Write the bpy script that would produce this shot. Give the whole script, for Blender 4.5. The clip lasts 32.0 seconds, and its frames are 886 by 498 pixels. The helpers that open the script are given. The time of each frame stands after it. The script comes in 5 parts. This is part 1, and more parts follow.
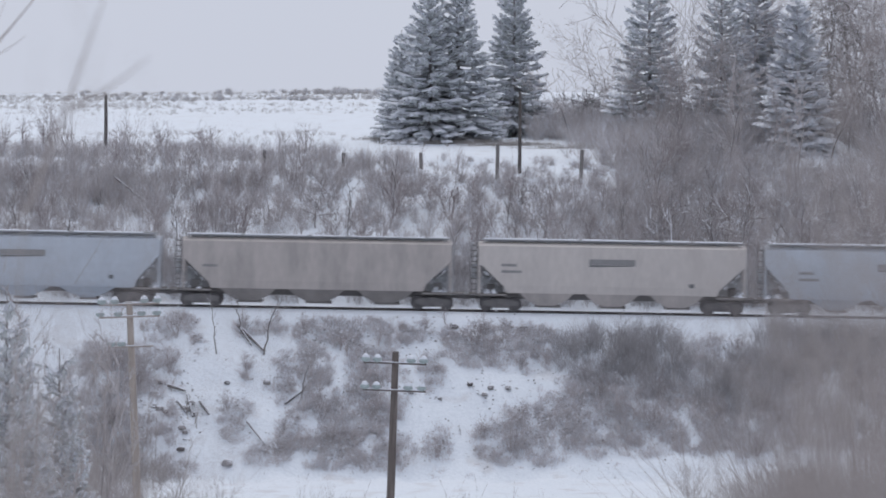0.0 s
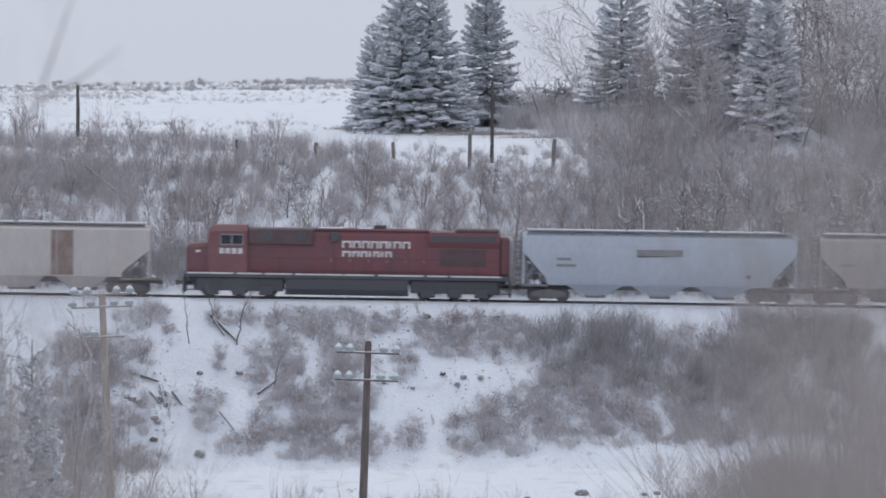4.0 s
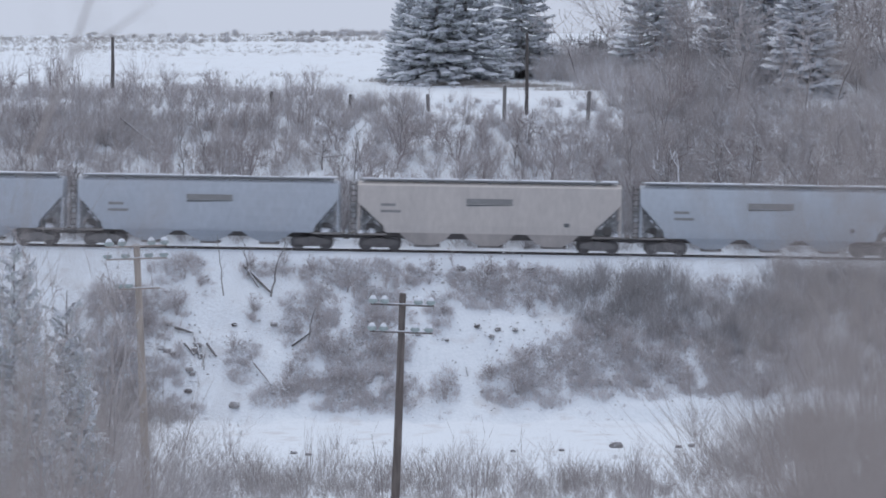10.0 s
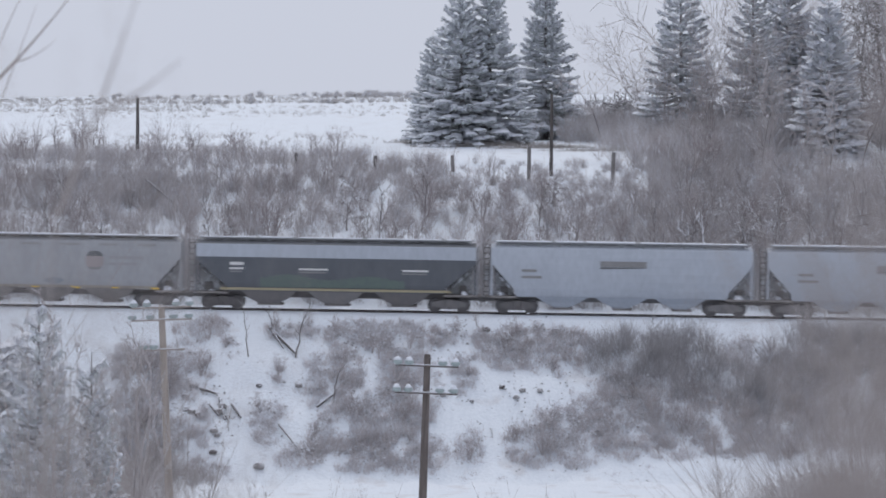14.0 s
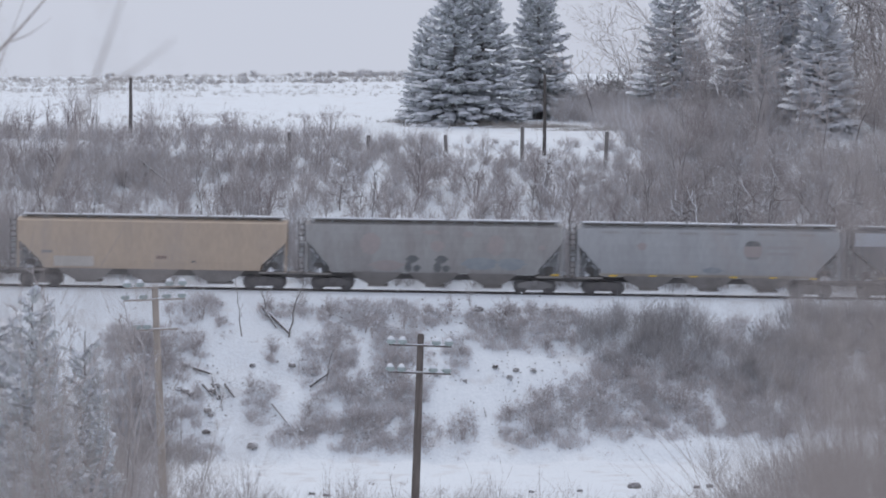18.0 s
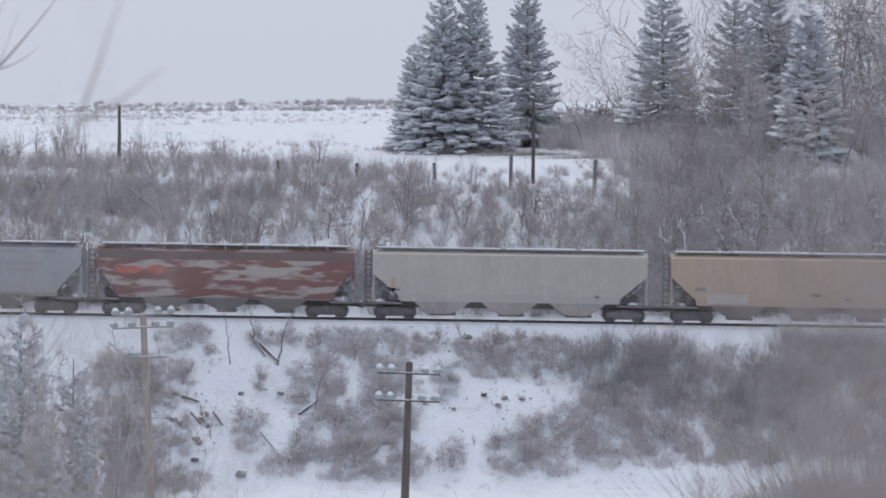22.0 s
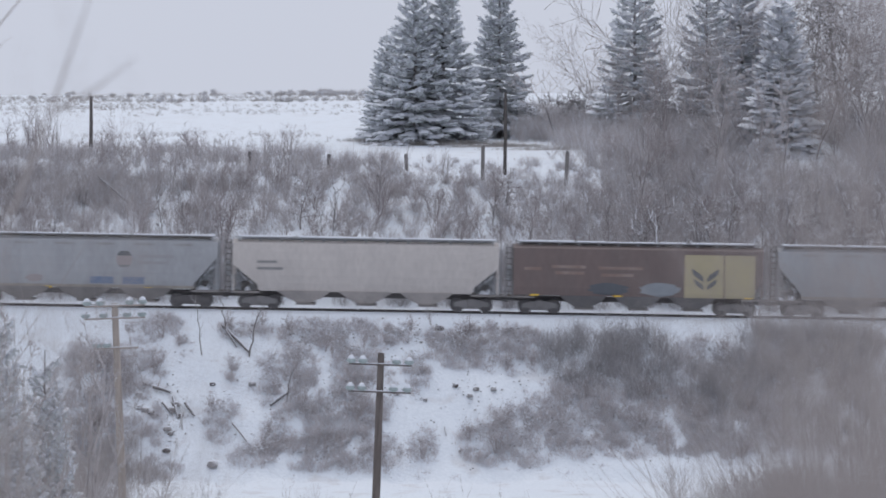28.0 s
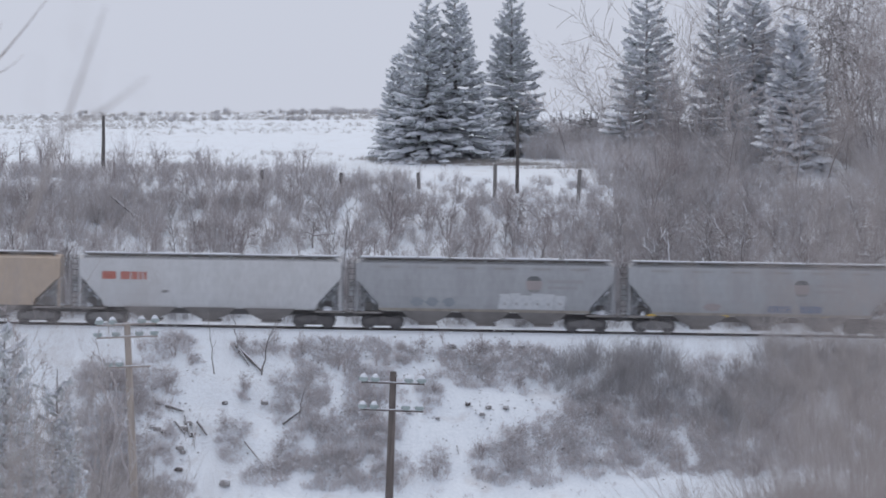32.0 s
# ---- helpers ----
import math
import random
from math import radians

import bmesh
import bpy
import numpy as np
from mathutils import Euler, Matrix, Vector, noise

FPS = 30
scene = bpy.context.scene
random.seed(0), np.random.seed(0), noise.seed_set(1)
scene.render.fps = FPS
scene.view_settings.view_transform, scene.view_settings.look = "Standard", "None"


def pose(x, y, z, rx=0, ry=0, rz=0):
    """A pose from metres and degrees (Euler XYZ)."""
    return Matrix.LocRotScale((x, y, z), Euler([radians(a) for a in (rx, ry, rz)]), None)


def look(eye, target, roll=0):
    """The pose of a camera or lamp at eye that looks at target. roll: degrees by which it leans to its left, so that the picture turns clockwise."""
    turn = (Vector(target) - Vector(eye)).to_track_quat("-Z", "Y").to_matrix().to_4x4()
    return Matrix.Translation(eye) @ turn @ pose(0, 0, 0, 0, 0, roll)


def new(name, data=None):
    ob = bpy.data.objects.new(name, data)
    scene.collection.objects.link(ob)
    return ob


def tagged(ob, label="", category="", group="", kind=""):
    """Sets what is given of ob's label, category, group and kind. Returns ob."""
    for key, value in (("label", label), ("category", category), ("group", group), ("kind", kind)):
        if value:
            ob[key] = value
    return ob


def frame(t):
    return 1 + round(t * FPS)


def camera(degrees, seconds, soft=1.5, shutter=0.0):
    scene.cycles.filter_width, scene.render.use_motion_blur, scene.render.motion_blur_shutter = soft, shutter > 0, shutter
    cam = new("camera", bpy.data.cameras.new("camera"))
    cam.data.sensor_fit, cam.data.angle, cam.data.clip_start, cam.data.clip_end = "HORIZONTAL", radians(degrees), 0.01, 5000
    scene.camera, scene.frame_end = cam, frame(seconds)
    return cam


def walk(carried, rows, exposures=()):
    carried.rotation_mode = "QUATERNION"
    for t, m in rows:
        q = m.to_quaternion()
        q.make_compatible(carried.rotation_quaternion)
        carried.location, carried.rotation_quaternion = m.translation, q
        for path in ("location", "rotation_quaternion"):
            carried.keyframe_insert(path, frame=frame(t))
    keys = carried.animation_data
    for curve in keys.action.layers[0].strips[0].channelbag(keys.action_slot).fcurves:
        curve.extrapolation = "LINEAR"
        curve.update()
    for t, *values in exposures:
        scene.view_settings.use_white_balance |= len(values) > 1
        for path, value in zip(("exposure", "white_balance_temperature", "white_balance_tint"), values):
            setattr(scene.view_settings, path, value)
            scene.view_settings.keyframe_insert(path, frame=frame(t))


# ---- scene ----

# Camera: a long lens on a tripod head, on a bluff across the valley; it only swings.
EYE = (0.0, 0.0, 14.45)
cam = camera(12.0, 32.0, soft=1.75, shutter=0.5)
cam.data.dof.use_dof = True
cam.data.dof.focus_distance = 285.0
cam.data.dof.aperture_fstop = 4.2
# seconds, yaw, pitch, roll
AIM = [
    (0, 0.0000, -2.1574, -0.000),
    (0.5, 0.1302, -2.1983, -0.010),
    (1, 0.0469, -2.2006, 0.200),
    (1.5, -0.1160, -2.3816, 0.122),
    (2, -0.2162, -2.2097, 0.110),
    (2.5, -0.2907, -2.2788, 0.067),
    (3, -0.3480, -2.2004, 0.132),
    (3.5, -0.3815, -2.2716, 0.114),
    (5.5, -0.3511, -2.3340, 0.089),
    (6, -0.3234, -2.3683, 0.088),
    (6.5, -0.3023, -2.3223, 0.056),
    (7, -0.2881, -2.3733, 0.096),
    (7.5, -0.2814, -2.3335, 0.077),
    (8, -0.1638, -2.5799, 0.072),
    (8.5, -0.0749, -2.7036, 0.043),
    (9, -0.0187, -2.8606, 0.136),
    (9.5, 0.0504, -2.9351, 0.058),
    (10, 0.0940, -2.9500, 0.048),
    (10.5, 0.0931, -2.8855, 0.052),
    (11, 0.1246, -2.8734, 0.113),
    (11.5, 0.1553, -2.8191, 0.064),
    (12, 0.3108, -2.7645, 0.096),
    (12.5, 0.3843, -2.4732, 0.118),
    (13, 0.4262, -2.4016, 0.098),
    (13.5, 0.4495, -2.2220, 0.106),
    (14, 0.4276, -2.1205, 0.098),
    (14.5, 0.4188, -1.9603, 0.113),
    (16.5, 0.3902, -1.9822, 0.136),
    (17, 0.4113, -1.9913, 0.119),
    (17.5, 0.3715, -2.0657, 0.043),
    (18, 0.3346, -2.3978, 0.125),
    (18.5, 0.3399, -2.6016, 0.098),
    (19, 0.3408, -2.6259, 0.088),
    (19.5, 0.3684, -2.6971, 0.063),
    (20, 0.3339, -2.5134, 0.088),
    (20.5, 0.3354, -2.3591, 0.098),
    (21, 0.3354, -2.2490, 0.068),
    (21.5, 0.3544, -2.1409, 0.129),
    (22, 0.1805, -2.0188, 0.117),
    (22.5, -0.0714, -2.0534, 0.140),
    (23, -0.1791, -2.2719, 0.070),
    (23.5, -0.1958, -2.2339, 0.053),
    (24, -0.2242, -2.2493, 0.010),
    (24.5, -0.2236, -2.1728, 0.062),
    (26.5, -0.2289, -2.1785, 0.108),
    (27, -0.1936, -2.2054, 0.113),
    (27.5, -0.1808, -2.1894, 0.056),
    (28, -0.1998, -2.1395, 0.020),
    (28.5, -0.1818, -2.0345, 0.075),
    (29, -0.1624, -2.0093, 0.075),
    (29.5, -0.0860, -2.1997, 0.088),
    (30, -0.0036, -2.2341, 0.031),
    (30.5, 0.0155, -1.9063, 0.065),
    (31, -0.1299, -1.8854, 0.165),
    (31.5, -0.1327, -1.8457, 0.028),
    (32, -0.0349, -1.8881, 0.071),
]

walk(cam, [(t, pose(*EYE, 90 + p, r, w)) for t, w, p, r in AIM],
     [(0, 0.0, 6500, 10), (7.5, 0.0, 6500, 10), (8.6, 0.0, 6240, 9), (12.4, 0.0, 6240, 9), (13.8, 0.0, 6500, 10), (32, 0.0, 6500, 10)])

# ---- light: overcast winter day ----
world = bpy.data.worlds.new("overcast_sky")
scene.world = world
world.use_nodes = True
wn, wl = world.node_tree.nodes, world.node_tree.links
sky = wn.new("ShaderNodeTexSky")
sky.sky_type, sky.sun_disc = "NISHITA", False
sky.sun_elevation, sky.sun_rotation = radians(56), radians(-13)
sky.dust_density, sky.air_density = 2.0, 1.0
veil = wn.new("ShaderNodeMixRGB")
veil.inputs[0].default_value = 0.97
veil.inputs[2].default_value = (5.82, 6.20, 7.27, 1)
wl.new(sky.outputs[0], veil.inputs[1])
wl.new(veil.outputs[0], wn["Background"].inputs[0])
wn["Background"].inputs[1].default_value = 0.1
sun = new("sun", bpy.data.lights.new("sun", "SUN"))
sun.data.energy, sun.data.angle, sun.data.color = 0.82, radians(40), (1.0, 0.97, 0.93)
sun.matrix_world = look((0, 0, 60), (9, -39.5, 0))


# ---- materials ----
def material(name, base, rough=0.8, metal=0.0, second=None, scale=3.0, fine=30.0, amount=0.5, vary=0.0, bump=0.0,
             snow=0.0, stretch=(1, 1, 1), low=0.42, high=0.62, island=0.0, frost=0.0):
    """Base colour broken by a second one at two scales; vary: change from object to object; snow: settled on upper sides."""
    m = bpy.data.materials.new(name)
    m.use_nodes = True
    n, k = m.node_tree.nodes, m.node_tree.links
    b = n["Principled BSDF"]
    b.inputs["Roughness"].default_value, b.inputs["Metallic"].default_value = rough, metal
    co = n.new("ShaderNodeTexCoord")
    mp = n.new("ShaderNodeMapping")
    mp.inputs["Scale"].default_value = stretch
    k.new(co.outputs["Object"], mp.inputs["Vector"])

    def wave(s, detail=4.0):
        t = n.new("ShaderNodeTexNoise")
        t.inputs["Scale"].default_value, t.inputs["Detail"].default_value = s, detail
        k.new(mp.outputs[0], t.inputs["Vector"])
        return t.outputs[0]

    def span(out, a, c):
        r = n.new("ShaderNodeMapRange")
        r.inputs[1].default_value, r.inputs[2].default_value = a, c
        k.new(out, r.inputs[0])
        return r.outputs[0]

    def mix(fac, a, c, mode="MIX"):
        x = n.new("ShaderNodeMixRGB")
        x.blend_type = mode
        for value, slot in ((fac, 0), (a, 1), (c, 2)):
            if isinstance(value, (int, float)):
                x.inputs[slot].default_value = value
            elif isinstance(value, tuple):
                x.inputs[slot].default_value = (*value, 1)
            else:
                k.new(value, x.inputs[slot])
        return x.outputs[0]

    big, small = wave(scale), wave(fine)
    col = base
    if second:
        f = n.new("ShaderNodeMath")
        f.operation = "MULTIPLY"
        f.inputs[1].default_value = amount
        k.new(span(big, low, high), f.inputs[0])
        col = mix(f.outputs[0], base, second)
    grain = span(small, 0.3, 0.7)
    col = mix(0.16, col, mix(grain, tuple(c * 0.55 for c in base), tuple(min(1, c * 1.35) for c in base)))
    if vary:
        info = n.new("ShaderNodeObjectInfo")
        col = mix(span(info.outputs["Random"], 0, 1), mix(vary, col, (0, 0, 0)), mix(vary * 0.7, col, (1, 1, 1)))
    if island:
        isl = n.new("ShaderNodeNewGeometry")
        col = mix(span(isl.outputs["Random Per Island"], 0, 1), mix(island, col, (0, 0, 0)), mix(island * 0.6, col, (1, 1, 1)))
    if frost:
        isl = n.new("ShaderNodeNewGeometry")
        col = mix(span(isl.outputs["Random Per Island"], frost + 0.02, frost), col, (0.70, 0.72, 0.77))
    if snow:
        geo = n.new("ShaderNodeNewGeometry")
        sep = n.new("ShaderNodeSeparateXYZ")
        k.new(geo.outputs["Normal"], sep.inputs[0])
        add = n.new("ShaderNodeMath")
        add.operation = "MULTIPLY_ADD"
        add.inputs[1].default_value = 0.9
        k.new(small, add.inputs[0])
        k.new(sep.outputs[2], add.inputs[2])
        col = mix(span(add.outputs[0], 1.25 - snow, 1.45 - snow), col, (0.80, 0.82, 0.87))
    if isinstance(col, tuple):
        b.inputs["Base Color"].default_value = (*col, 1)
    else:
        k.new(col, b.inputs["Base Color"])
    if bump:
        bp = n.new("ShaderNodeBump")
        bp.inputs["Strength"].default_value, bp.inputs["Distance"].default_value = 0.6, bump
        k.new(small, bp.inputs["Height"])
        k.new(bp.outputs[0], b.inputs["Normal"])
    return m


SNOW = material("snow", (0.83, 0.85, 0.90), 0.7, second=(0.74, 0.77, 0.84), scale=0.25, fine=4.0, amount=0.6, bump=0.05)
GROUND = material("snow_ground", (0.80, 0.845, 0.90), 0.75, second=(0.52, 0.48, 0.47), scale=0.55, fine=5.0, amount=0.45,
                  bump=0.10, low=0.56, high=0.72)
# Twig and brush colours carry painted haze as well as frost.
TWIG = material("hazed_frosted_twig", (0.42, 0.37, 0.365), 0.9, second=(0.54, 0.51, 0.52), scale=1.2, vary=0.22, snow=0.10)
TWIG_BUSH = material("bush_twig", (0.40, 0.345, 0.345), 0.9, second=(0.53, 0.485, 0.49), scale=0.9, vary=0.25, snow=0.16)
TWIG_DARK = material("dark_twig", (0.43, 0.405, 0.41), 0.9, second=(0.52, 0.50, 0.51), scale=1.2, vary=0.2, snow=0.04)
BRUSH = material("brush_twig", (0.52, 0.47, 0.465), 0.9, second=(0.64, 0.60, 0.605), scale=0.35, island=0.35, frost=0.18)
BRUSH_DARK = material("dark_brush_twig", (0.46, 0.435, 0.445), 0.9, second=(0.56, 0.535, 0.545), scale=0.35, island=0.3, frost=0.08)
BRUSH_BROW = material("dark_brow_twig", (0.45, 0.43, 0.445), 0.9, second=(0.55, 0.525, 0.54), scale=0.35, island=0.35, frost=0.06)
BRUSH_BROWN = material("brown_brush_twig", (0.385, 0.34, 0.325), 0.9, second=(0.48, 0.44, 0.425), scale=0.35, island=0.3, frost=0.05)
TUFT = material("dry_grass_tuft", (0.44, 0.40, 0.375), 0.9, second=(0.58, 0.56, 0.555), scale=0.1, island=0.25)
# Scrub paled in its base colour to imitate haze over the far ridge.
SCRUB = material("hazed_scrub_twig", (0.56, 0.525, 0.51), 0.9, second=(0.68, 0.66, 0.66), scale=0.1, island=0.25, frost=0.25)
TWIG_NEAR = material("near_twig", (0.355, 0.312, 0.295), 0.9, second=(0.44, 0.40, 0.385), scale=2.0)
BRUSH_PALE = material("pale_brush_twig", (0.63, 0.575, 0.575), 0.9, second=(0.74, 0.71, 0.725), scale=0.35, island=0.3, frost=0.20)
END_GREY = material("end_sheet_grey", (0.30, 0.305, 0.31), 0.8, second=(0.62, 0.64, 0.68), scale=2.6, fine=9.0, amount=0.85, low=0.50, high=0.62)
BARK = material("grey_bark", (0.23, 0.21, 0.21), 0.9, second=(0.33, 0.30, 0.29), scale=2.0, fine=18, vary=0.15, snow=0.18, stretch=(1, 1, 0.3))
# Needles paler than their green: colour lifted for haze and self-shadow, besides frost.
NEEDLES = material("hazed_spruce_needles", (0.52, 0.55, 0.555), 0.85, second=(0.66, 0.685, 0.695), scale=2.5, vary=0.06, snow=0.62)
TREE_SNOW = material("tree_snow", (0.82, 0.84, 0.89), 0.7, second=(0.72, 0.75, 0.81), scale=2.5, bump=0.03)
POLE_BROWN = material("weathered_pole", (0.115, 0.095, 0.088), 0.9, second=(0.20, 0.17, 0.155), scale=1.5, fine=25, stretch=(4, 4, 0.4), amount=0.8)
POLE_TAN = material("tan_pole", (0.42, 0.36, 0.315), 0.9, second=(0.27, 0.235, 0.21), scale=1.5, fine=25, stretch=(4, 4, 0.4), amount=0.8)
POST = material("fence_post_wood", (0.10, 0.085, 0.08), 0.9, second=(0.17, 0.15, 0.14), vary=0.2, snow=0.1)
WOOD = material("dead_wood", (0.12, 0.10, 0.10), 0.9, second=(0.24, 0.22, 0.21), vary=0.3, snow=0.22)
GLASS = material("insulator_glass", (0.36, 0.42, 0.42), 0.3, second=(0.27, 0.32, 0.32), snow=0.02)
STEEL = material("rail_steel", (0.10, 0.095, 0.10), 0.5, 0.6, second=(0.16, 0.12, 0.10))
# Gear, wheel and dust colours are lightened to imitate haze before dark metal.
IRON = material("hazed_running_gear", (0.165, 0.155, 0.157), 0.8, 0.1, second=(0.22, 0.20, 0.19), scale=2.0, vary=0.15)
WHEEL = material("hazed_wheel_steel", (0.15, 0.145, 0.15), 0.7, 0.2, second=(0.19, 0.17, 0.165))
DUST = material("hazed_undercarriage_dust", (0.27, 0.25, 0.24), 0.85, second=(0.19, 0.175, 0.17), scale=0.8, amount=0.7)
GALV = material("galvanised_steel", (0.36, 0.37, 0.39), 0.6, 0.3, second=(0.25, 0.25, 0.26))
MARK_DARK = material("dark_lettering", (0.14, 0.145, 0.15), 0.8, second=(0.20, 0.20, 0.21))
MARK_GREY = material("faded_lettering", (0.25, 0.245, 0.245), 0.8, second=(0.33, 0.325, 0.325))
MARK_WHITE = material("white_lettering", (0.72, 0.71, 0.70), 0.7, second=(0.55, 0.53, 0.52))
MARK_RED = material("red_lettering", (0.42, 0.13, 0.10), 0.7, second=(0.52, 0.28, 0.24))
MARK_BLUE = material("blue_spray_paint", (0.17, 0.215, 0.31), 0.8, second=(0.26, 0.29, 0.34))
MARK_PALE = material("pale_spray_paint", (0.55, 0.56, 0.58), 0.8, second=(0.40, 0.42, 0.45), scale=4)
MARK_TEAL = material("teal_spray_paint", (0.26, 0.285, 0.31), 0.8, second=(0.34, 0.35, 0.365), scale=2)
RUST = material("rust_stain", (0.25, 0.18, 0.155), 0.9, second=(0.33, 0.275, 0.25), scale=1.5, amount=0.8)
YELLOW = material("yellow_panel", (0.44, 0.38, 0.25), 0.7, second=(0.37, 0.325, 0.23), scale=0.8)
REFLECT = material("reflector_yellow", (0.85, 0.55, 0.08), 0.4)
WINDOW = material("dark_glazing", (0.03, 0.035, 0.04), 0.1)
LOCO_RED = material("loco_red", (0.225, 0.088, 0.098), 0.7, second=(0.16, 0.098, 0.105), scale=0.6, fine=9, amount=0.8, low=0.38, high=0.66)
LOCO_DARK = material("loco_grime", (0.135, 0.085, 0.09), 0.7, second=(0.075, 0.06, 0.062), scale=1.0)
LOCO_BLACK = material("loco_black", (0.09, 0.092, 0.102), 0.6, second=(0.10, 0.095, 0.095), scale=1.2)


def paint(name, base, grime, amount=0.55):
    """Wagon paint with road grime in tall streaks."""
    base, grime = tuple(c * 1.08 for c in base), tuple(c * 1.12 for c in grime)
    return material(name, base, 0.65, second=grime, scale=0.9, fine=6.0, amount=amount, stretch=(1.0, 1, 0.28), low=0.45, high=0.7)


# ---- mesh helpers ----
class Shape:
    """Collects solids into one mesh."""

    def __init__(self):
        self.v, self.f = [], []

    def add(self, verts, faces):
        o = len(self.v)
        self.v += [tuple(p) for p in verts]
        self.f += [tuple(i + o for i in q) for q in faces]
        return self

    def box(self, x0, x1, y0, y1, z0, z1, c=0.0):
        """A box, its edges cut by c."""
        if c <= 0:
            v = [(x, y, z) for x in (x0, x1) for y in (y0, y1) for z in (z0, z1)]
            return self.add(v, [(0, 1, 3, 2), (4, 6, 7, 5), (0, 4, 5, 1), (2, 3, 7, 6), (0, 2, 6, 4), (1, 5, 7, 3)])
        prof = [(y0 + c, z0), (y1 - c, z0), (y1, z0 + c), (y1, z1 - c), (y1 - c, z1), (y0 + c, z1), (y0, z1 - c), (y0, z0 + c)]
        small = [(min(max(y, y0 + c), y1 - c), min(max(z, z0 + c), z1 - c)) for y, z in prof]
        rings = [[(x0, *p) for p in small], [(x0 + c, *p) for p in prof], [(x1 - c, *p) for p in prof], [(x1, *p) for p in small]]
        return self.loft(rings)

    def loft(self, rings):
        n = len(rings[0])
        v = [p for r in rings for p in r]
        f = [(i * n + j, i * n + (j + 1) % n, (i + 1) * n + (j + 1) % n, (i + 1) * n + j)
             for i in range(len(rings) - 1) for j in range(n)]
        f += [tuple(range(n))[::-1], tuple((len(rings) - 1) * n + j for j in range(n))]
        return self.add(v, f)

    def tube(self, pts, radii, sides=6):
        """A tapered tube along points."""
        rings = []
        for i, p in enumerate(pts):
            a, b = Vector(pts[max(i - 1, 0)]), Vector(pts[min(i + 1, len(pts) - 1)])
            d = (b - a).normalized()
            u = d.cross(Vector((0.31, 0.95, 0.07))).normalized()
            w = d.cross(u)
            r = radii[i] if isinstance(radii, (list, tuple)) else radii
            rings.append([tuple(Vector(p) + (u * math.cos(k) + w * math.sin(k)) * r)
                          for k in (2 * math.pi * s / sides for s in range(sides))])
        return self.loft(rings)

    def disc(self, x, y0, y1, z, r, sides=18, rim=0.0):
        """A wheel-like disc with its axis along y."""
        prof = [(y0, r * 0.35), (y0, r * 0.78), (y0 + (y1 - y0) * 0.3, r * 0.80), (y0, r * 0.94), (y0, r), (y1, r + rim), (y1, r * 0.35)]
        rings = [[(x + q * math.cos(a), y, z + q * math.sin(a)) for a in (2 * math.pi * s / sides for s in range(sides))] for y, q in prof]
        return self.loft(rings)

    def mesh(self, name, mat, smooth=False):
        me = bpy.data.meshes.new(name)
        me.from_pydata(self.v, [], self.f)
        bm = bmesh.new()
        bm.from_mesh(me)
        bmesh.ops.recalc_face_normals(bm, faces=bm.faces)
        bm.to_mesh(me)
        bm.free()
        me.materials.append(mat)
        if smooth:
            me.polygons.foreach_set("use_smooth", [True] * len(me.polygons))
        return me


def part(name, shape, mat, parent, label="", at=None, smooth=False):
    """Links a shape or a mesh as one object under a thing or a part."""
    me = shape.mesh(name, mat, smooth) if isinstance(shape, Shape) else shape
    ob = new(name, me)
    ob.parent = parent
    if at is not None:
        ob.matrix_basis = at
    if label:
        tagged(ob, label)
    return ob


def thing(name, label, category, at=None, group="", shape=None, mat=None, kind="", smooth=False):
    me = None if shape is None else (shape.mesh(name, mat, smooth) if isinstance(shape, Shape) else shape)
    ob = new(name, me)
    if at is not None:
        ob.matrix_basis = at
    return tagged(ob, label, category, group, kind)


# ---- ground ----
TRACK, GRADE = 275.0, 0.0178
PROFILE = [(-400, 12.0), (-20, 12.6), (6, 12.7), (14, 11.2), (30, 8.6), (60, 4.6), (120, -3.4), (170, -9.3), (200, -10.2), (231, -10.1), (233.5, -9.65),
           (250, -9.6), (257, -9.4), (259, -8.4), (269.5, -1.2), (271.3, -0.12), (272.4, 0.05), (278.0, 0.05), (279.2, -0.2), (281.5, -0.3),
           (284, 0.5), (298, 5.0), (308, 8.3), (313, 9.35), (320, 9.7), (345, 10.4), (420, 12.0), (500, 13.4), (560, 14.15), (575, 14.2), (640, 12.5),
           (900, 9.0), (6000, -20)]
PY, PZ = [p[0] for p in PROFILE], [p[1] for p in PROFILE]


def bumps(x, y):
    """Uneven ground: hummocks on the banks, drifts on the fields."""
    s = min(max((271.0 - y) / 2.0, 0), 1) * min(max((y - 254) / 3.0, 0), 1) + min(max((y - 283) / 3.0, 0), 1) * min(max((318 - y) / 5.0, 0), 1)
    z = 0.45 * s * noise.noise((x * 0.35, y * 0.35, 2)) + 0.2 * s * noise.noise((x * 1.1, y * 1.1, 7))
    if y < 256 or y > 312:
        z += 0.18 * noise.noise((x * 0.05, y * 0.05, 4)) * (1 if y > 20 else 0)
    return z


def ground_z(x, y):
    z = float(np.interp(y, PY, PZ))
    near = min(max((y - 252) / 12, 0), 1) * min(max((330 - y) / 20, 0), 1)
    z -= GRADE * max(min(x, 150), -150) * near
    z += 0.018 * max(min(x, 60), -60) * min(max((y - 255) / 3, 0), 1) * min(max((262 - y) / 4, 0), 1)
    z += 0.0045 * max(min(x, 60), -60) * min(max((y - 420) / 100, 0), 1)
    return z + bumps(x, y)


